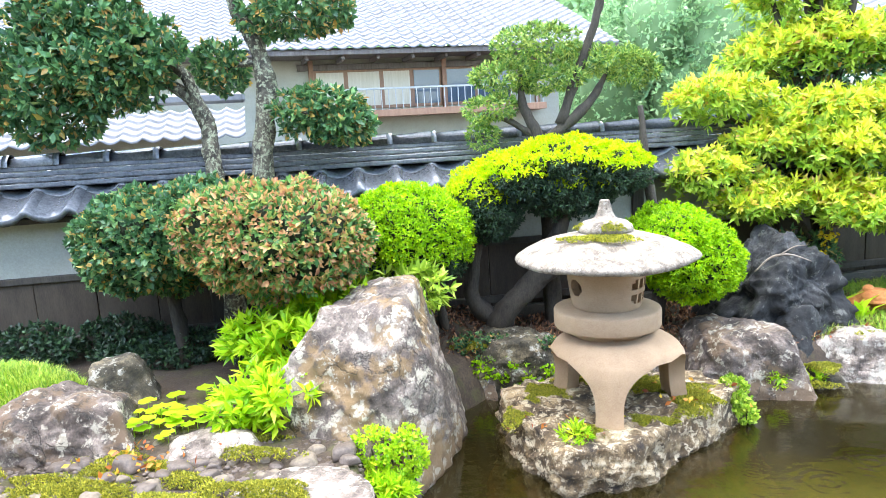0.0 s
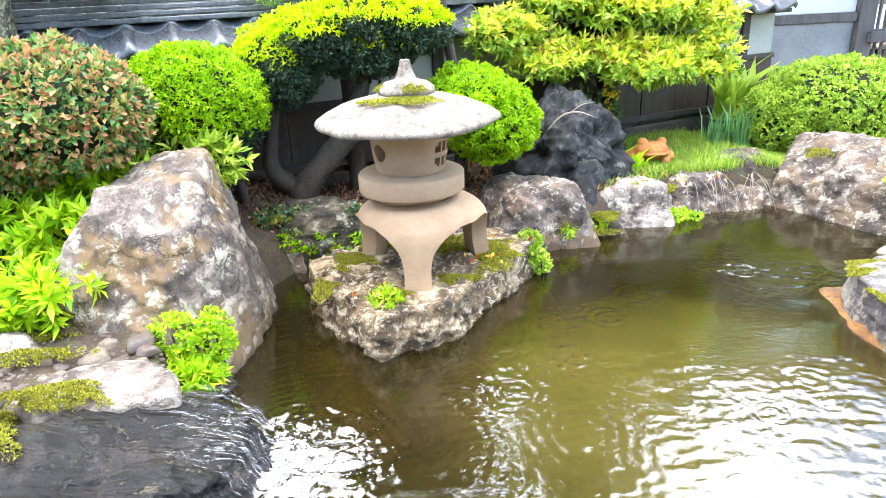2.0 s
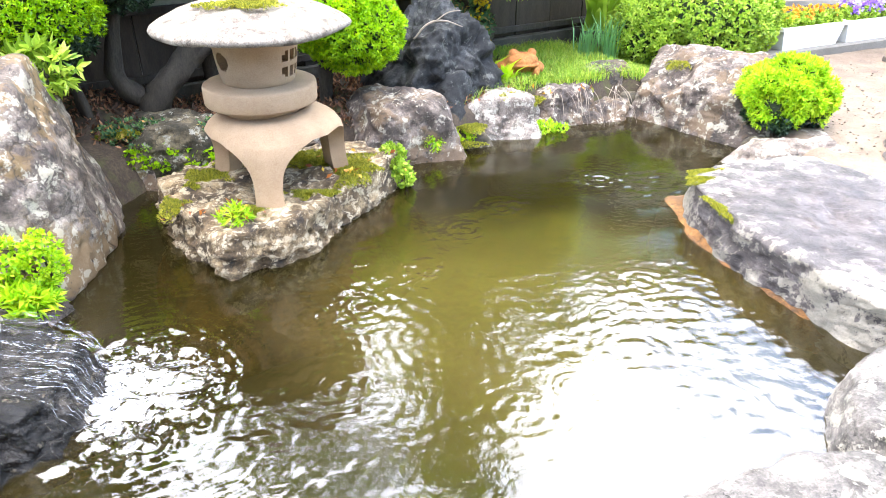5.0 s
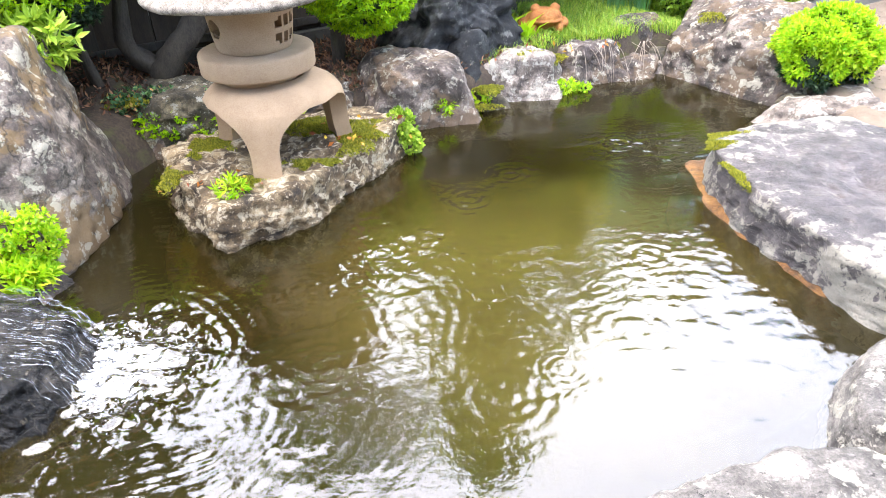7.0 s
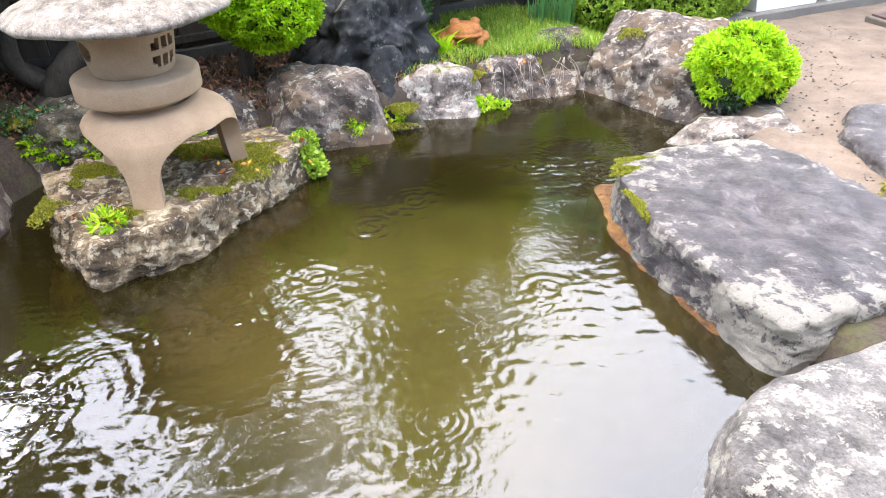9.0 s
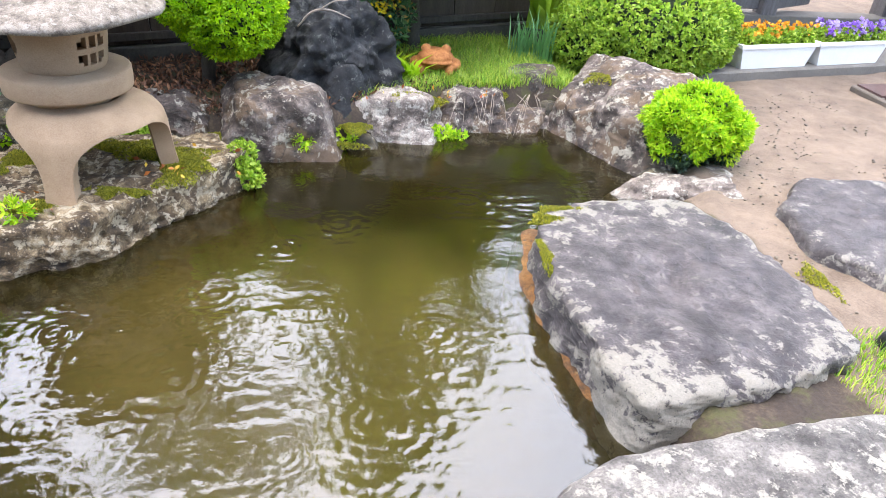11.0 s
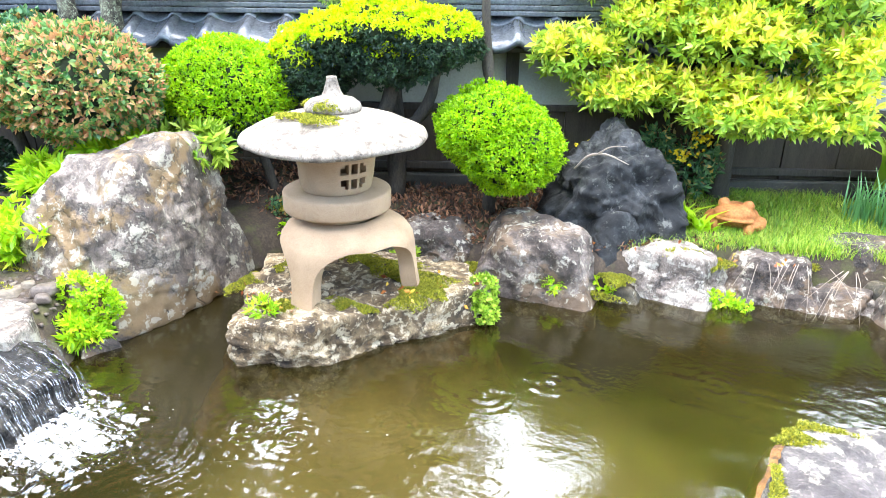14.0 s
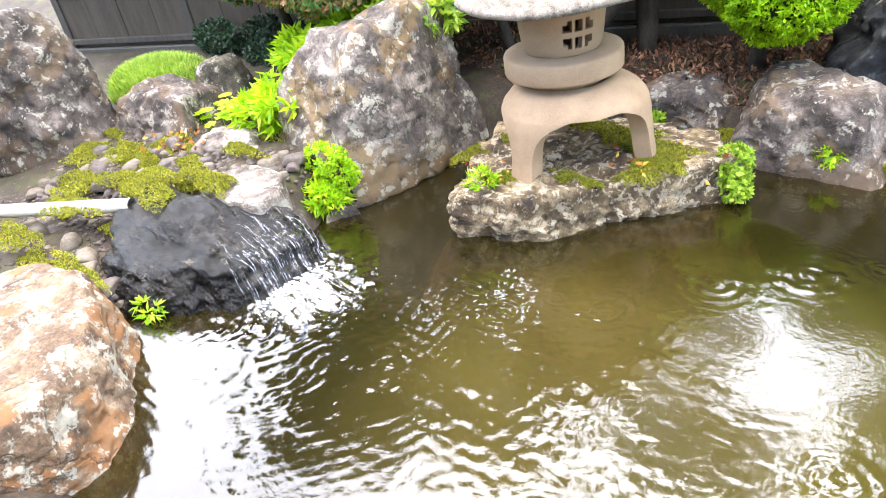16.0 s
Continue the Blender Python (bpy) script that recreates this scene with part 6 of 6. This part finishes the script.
def moss(cx, cy, cz, rx, ry, rz, n, seed, label, parent=None):
    rg = np.random.default_rng(seed)
    r, a = np.sqrt(rg.random(n)), rg.uniform(0, 2 * math.pi, n)
    wob = 1 + 0.3 * np.sin(a * 3 + seed) + 0.15 * np.sin(a * 7)
    p = np.stack([cx + rx * r * wob * np.cos(a), cy + ry * r * wob * np.sin(a), cz + rz * np.sqrt(np.maximum(0, 1 - r * r))], 1)
    v, f = leaf_mesh(p, np.tile([[0, 0, 1.0]], (n, 1)), 0.016, 0.006, rg, 0.7, 4)
    if parent is not None:
        return mesh_part("moss", v, f, MOSS, parent, label)
    c = np.array([cx, cy, cz])
    ob = mesh_part("moss", v - c, f, MOSS)
    ob.location = c
    return tagged(ob, label, "moss", kind="stuff")


for i, (x, y, rx, ry) in enumerate(((1.2, 3.9, 0.24, 0.12), (1.0, 3.4, 0.16, 0.06), (0.5, 3.8, 0.13, 0.12), (1.36, 3.75, 0.13, 0.09), (0.75, 4.02, 0.2, 0.07))):
    moss(x, y, 0.222, rx, ry, 0.03, 1500, 560 + i, "yellow-green moss on the island rock")
for i, (x, y, rx, ry) in enumerate(((0.98, 4.0, 0.3, 0.12), (1.28, 3.78, 0.14, 0.14), (0.42, 3.78, 0.1, 0.16), (0.72, 3.25, 0.14, 0.07))):
    moss(x, y, 0.215, rx, ry, 0.035, 1500, 590 + i, "bright yellow-green moss on the island rock")
moss(LX - 0.02, LY - 0.17, LZ + 1.062, 0.19, 0.11, 0.018, 1300, 570, "yellow moss patch", lantern)
moss(LX + 0.0, LY - 0.05, LZ + 1.1, 0.13, 0.1, 0.05, 1100, 571, "yellow moss patch", lantern)
moss(2.64, 4.82, 0.28, 0.16, 0.08, 0.03, 700, 572, "yellow moss cap on the edge stone")
moss(2.16, 4.46, 0.02, 0.2, 0.06, 0.05, 800, 573, "yellow moss at the water line")
moss(3.42, 3.16, 0.215, 0.16, 0.04, 0.02, 500, 580, "yellow-green moss on the slab's rim")
moss(3.2, 2.7, 0.2, 0.035, 0.16, 0.025, 500, 581, "yellow-green moss on the slab's rim")
moss(3.3, 3.05, 0.22, 0.1, 0.05, 0.02, 400, 574, "yellow-green moss on the slab's rim")
moss(-1.12, 2.08, 0.33, 0.36, 0.16, 0.06, 2600, 575, "moss round the pipe mouth")
moss(-1.4, 1.72, 0.31, 0.3, 0.12, 0.04, 900, 578, "moss among the pebbles")
moss(-0.95, 2.68, 0.33, 0.2, 0.06, 0.04, 500, 579, "moss among the pebbles")
moss(-0.75, 2.3, 0.33, 0.26, 0.08, 0.06, 1500, 576, "moss beside the waterfall")
moss(4.58, 2.5, 0.15, 0.06, 0.16, 0.02, 350, 577, "dry moss between the slabs")
twigs = base("dry_twigs", (3.45, 4.95, 0.28), "dry grey twigs hanging over the water", "twigs")
for i in range(18):
    x0 = 3.15 + 0.06 * i * rng.uniform(0.6, 1.0)
    L = rng.uniform(0.12, 0.38)
    dx = rng.normal() * 0.12 - 0.06
    limb("twig", [(x0, 4.95, 0.27), (x0 + dx * 0.5, 4.8, 0.22), (x0 + dx, 4.7 - 0.15 * L, 0.22 - L * 0.55)], [0.0026, 0.002, 0.001], TWIG, twigs, i, sides=4, wobble=0)
rg = np.random.default_rng(601)
q = np.stack([rg.uniform(-2.6, 3.0, 17000), rg.uniform(4.4, 6.0, 17000)], 1)
q = q[pond_distance(q) > 0.2]
p = np.column_stack([q, ground_height(q) + 0.012])
v, f = leaf_mesh(p, np.tile([[0, 0, 0.25]], (len(p), 1)), 0.05, 0.018, rg, 0.8, 1)
lit = mesh_part("leaf_litter", v - [0.5, 5.2, 0.3], f, LITTER)
lit.location = (0.5, 5.2, 0.3)
tagged(lit, "brown fallen leaves under the shrubs", "leaves", kind="stuff")
rock("small_dark_stone", (4.6, 1.98, 0.12), (0.13, 0.12, 0.12), ROCK_DARK, "small dark stone in the grass beside the slab", 0, 71, level=4)
# small stones along the back edge and gravel between the slabs
rng = np.random.default_rng(701)
for i, (x, y, s) in enumerate(((-0.05, 4.42, 0.2), (0.75, 4.42, 0.18), (1.42, 4.4, 0.16), (2.02, 4.42, 0.14), (2.38, 4.58, 0.16), (2.95, 4.8, 0.15), (3.45, 4.92, 0.17), (3.95, 5.15, 0.22), (3.85, 5.0, 0.15), (-0.25, 2.8, 0.14), (4.32, 3.85, 0.2), (4.7, 3.75, 0.24), (4.75, 3.5, 0.18))):
    rock("edge_pebble", (x, y, -0.06), (s * 1.3, s, s * 0.95), (ROCK_GREY, ROCK_EDGE, ROCK_PALE)[i % 3], "small rough stone wedged into the pond edge", float(rng.uniform(0, 180)), 710 + i, group="small edge stones", level=4)
gv, gfc, k = [], [], 0
bv, bfc, kb = [], [], 0
d, f = ico(1)
for i in range(1500):
    x, y = rng.uniform(4.3, 6.6), rng.uniform(1.3, 5.6)
    if pond_distance(np.array([[x, y]]))[0] < 0.1:
        continue
    s = rng.uniform(0.004, 0.014)
    z = float(ground_height(np.array([[x, y]]))[0])
    gv.append(d * [s, s * rng.uniform(0.6, 1), s * 0.6] + [x, y, z])
    gfc += [[q + k for q in w] for w in f]
    k += len(d)
for i in range(2600):
    x, y = rng.uniform(-2.6, -0.35), rng.uniform(1.2, 3.0)
    if pond_distance(np.array([[x, y]]))[0] < 0.1:
        continue
    s = rng.uniform(0.006, 0.022)
    z = float(ground_height(np.array([[x, y]]))[0])
    bv.append(d * [s, s * rng.uniform(0.6, 1), s * 0.6] + [x, y, z])
    bfc += [[q + kb for q in w] for w in f]
    kb += len(d)
c = np.array([-1.4, 2.1, 0.3])
grit = mesh_part("grit", np.vstack(bv) - c, bfc, PEBBLE)
grit.location = c
tagged(grit, "brown grit among the pebbles on the bank", "gravel", kind="stuff")
c = np.array([4.6, 3.0, 0.16])
gr = mesh_part("gravel", np.vstack(gv) - c, gfc, PEBBLE_PALE)
gr.location = c
tagged(gr, "loose gravel scattered on the sandy path", "gravel", kind="stuff")

# moss, small plants and coloured leaves along the back edge
for i, (x, y, z, rx, ry) in enumerate(((0.75, 4.5, 0.2, 0.14, 0.09), (1.42, 4.44, 0.1, 0.1, 0.06), (2.34, 4.56, 0.12, 0.1, 0.09), (2.92, 4.9, 0.2, 0.1, 0.1), (3.42, 5.1, 0.2, 0.12, 0.1), (4.3, 4.9, 0.4, 0.2, 0.12),
                                          (-0.1, 4.5, 0.3, 0.16, 0.08), (-1.9, 2.25, 0.3, 0.2, 0.1), (-1.45, 1.4, 0.24, 0.25, 0.1), (-1.1, 2.9, 0.3, 0.2, 0.06), (-1.5, 2.27, 0.3, 0.22, 0.1), (-1.2, 2.43, 0.3, 0.2, 0.08), (-1.8, 1.97, 0.28, 0.2, 0.12), (-1.65, 2.5, 0.29, 0.2, 0.09), (-1.35, 2.57, 0.3, 0.16, 0.06), (-0.8, 1.46, 0.2, 0.3, 0.06), (0.3, 3.45, 0.2, 0.08, 0.14), (1.3, 3.62, 0.2, 0.1, 0.12), (0.62, 3.2, 0.19, 0.12, 0.05))):
    moss(x, y, z, rx, ry, 0.04, 700, 620 + i, "yellow-green moss between the stones")
rgm = np.random.default_rng(661)
for i in range(16):
    mx_, my_ = rgm.uniform(-2.4, -0.9), rgm.uniform(1.3, 2.75)
    moss(mx_, my_, float(ground_height(np.array([[mx_, my_]]))[0]) + 0.005, rgm.uniform(0.08, 0.2), rgm.uniform(0.05, 0.12), 0.03, 500, 662 + i, "olive moss spreading over the bank")
plant("whorled_shrub", [(-1.3, 3.55, 0.66, 0.2, 0.16, 0.13), (-1.12, 3.82, 0.82, 0.22, 0.16, 0.13)], 170, LIMELEAF, "low shrub with whorls of bright lime leaves", 683, 0.1, 0.03, inner=0.5, spread=0.9, lump=0.03)
plant("edge_sprout", [(1.98, 4.38, 0.12, 0.07, 0.05, 0.06)], 70, LIMELEAF, "small sprouting plant beside the boulder", 641, 0.05, 0.02, per=5, inner=0.4)
plant("edge_sprout", [(0.64, 3.14, 0.25, 0.07, 0.05, 0.05)], 60, LIMELEAF, "small sprouting plant on the island rock", 643, 0.05, 0.012, per=5, inner=0.4)
plant("edge_sprout", [(0.92, 4.4, 0.12, 0.09, 0.05, 0.08)], 90, MIDLEAF, "small sprouting plant at the pond edge", 645, 0.05, 0.02, per=5, inner=0.4)
plant("shade_shrub", [(0.0, 4.52, 0.3, 0.32, 0.1, 0.1), (0.45, 4.5, 0.28, 0.22, 0.1, 0.1)], 520, DARKLEAF, "low dark creeping shrub on the edging stone", 647, 0.03, 0.02, per=5, inner=0.4)
# Added dark plants stand in for the shadow along the wall foot.
plant("shade_shrub", [(-2.7, 4.2, 0.5, 0.4, 0.14, 0.16), (-2.0, 4.1, 0.48, 0.3, 0.12, 0.12), (-1.55, 4.05, 0.46, 0.24, 0.12, 0.1), (-3.3, 4.0, 0.5, 0.35, 0.14, 0.16), (-3.0, 3.25, 0.36, 0.45, 0.35, 0.1), (-2.4, 4.0, 0.4, 0.45, 0.14, 0.1)], 2300, YEW_DARK, "low dark green undergrowth added for the shadow at the wall foot", 649, 0.045, 0.022, per=5, inner=0.5)
plant("rock_fern", [(-0.3, 1.59, 0.07, 0.09, 0.04, 0.025)], 24, LIMELEAF, "small fern hanging under the waterfall rock", 655, 0.05, 0.011, per=5, inner=0.4)
drift = base("driftwood", (2.1, 4.85, 0.8), "bleached forked dead branch on the dark rock", "branch")
limb("stem", [(1.96, 4.86, 0.76), (2.06, 4.82, 0.87), (2.18, 4.8, 0.89), (2.32, 4.8, 0.84)], [0.006, 0.008, 0.007, 0.002], TWIG, drift, 3, sides=7)
limb("fork", [(2.1, 4.81, 0.88), (2.2, 4.78, 0.95), (2.3, 4.78, 0.96)], [0.005, 0.004, 0.0015], TWIG, drift, 4, sides=6)
RED_LEAF = leaf("turned_leaves", [(0.0, (0.3, 0.06, 0.02)), (0.5, (0.55, 0.2, 0.03)), (1.0, (0.75, 0.5, 0.05))], 0.6, 0.2)
rg = np.random.default_rng(651)
spots = np.vstack([np.array(c) + rg.normal(size=(n, 3)) * [sx, sy, 0.012] for c, n, sx, sy in (((-1.55, 2.55, 0.36), 60, 0.14, 0.1), ((3.0, 4.75, 0.32), 14, 0.3, 0.05), ((1.3, 3.7, 0.25), 26, 0.12, 0.12), ((2.3, 4.95, 0.33), 16, 0.1, 0.06), ((0.6, 3.3, 0.25), 16, 0.2, 0.08))])
v, f = leaf_mesh(spots, np.tile([[0, 0, 0.3]], (len(spots), 1)), 0.04, 0.022, rg, 0.7, 1)
lv = mesh_part("fallen_leaves", v - [0.5, 3.4, 0.3], f, RED_LEAF)
lv.location = (0.5, 3.4, 0.3)
tagged(lv, "scattered red and orange fallen leaves on stones", "leaves", kind="stuff")

# unseen wall and eaves added behind the viewer to block skylight from the south
south = base("light_block_south", (0, 0, 0), "plain dark boarded wall with eaves, added unseen to block southern skylight", "wall", kind="structure")
part("wall_face", box_bm((-7, -2.4, 0.1), (9, -2.2, 3.0), 0.01), DADO, south)
part("eaves", box_bm((-7.4, -3.2, 2.95), (9.4, -1.4, 3.05), 0.01), TIMBER, south)
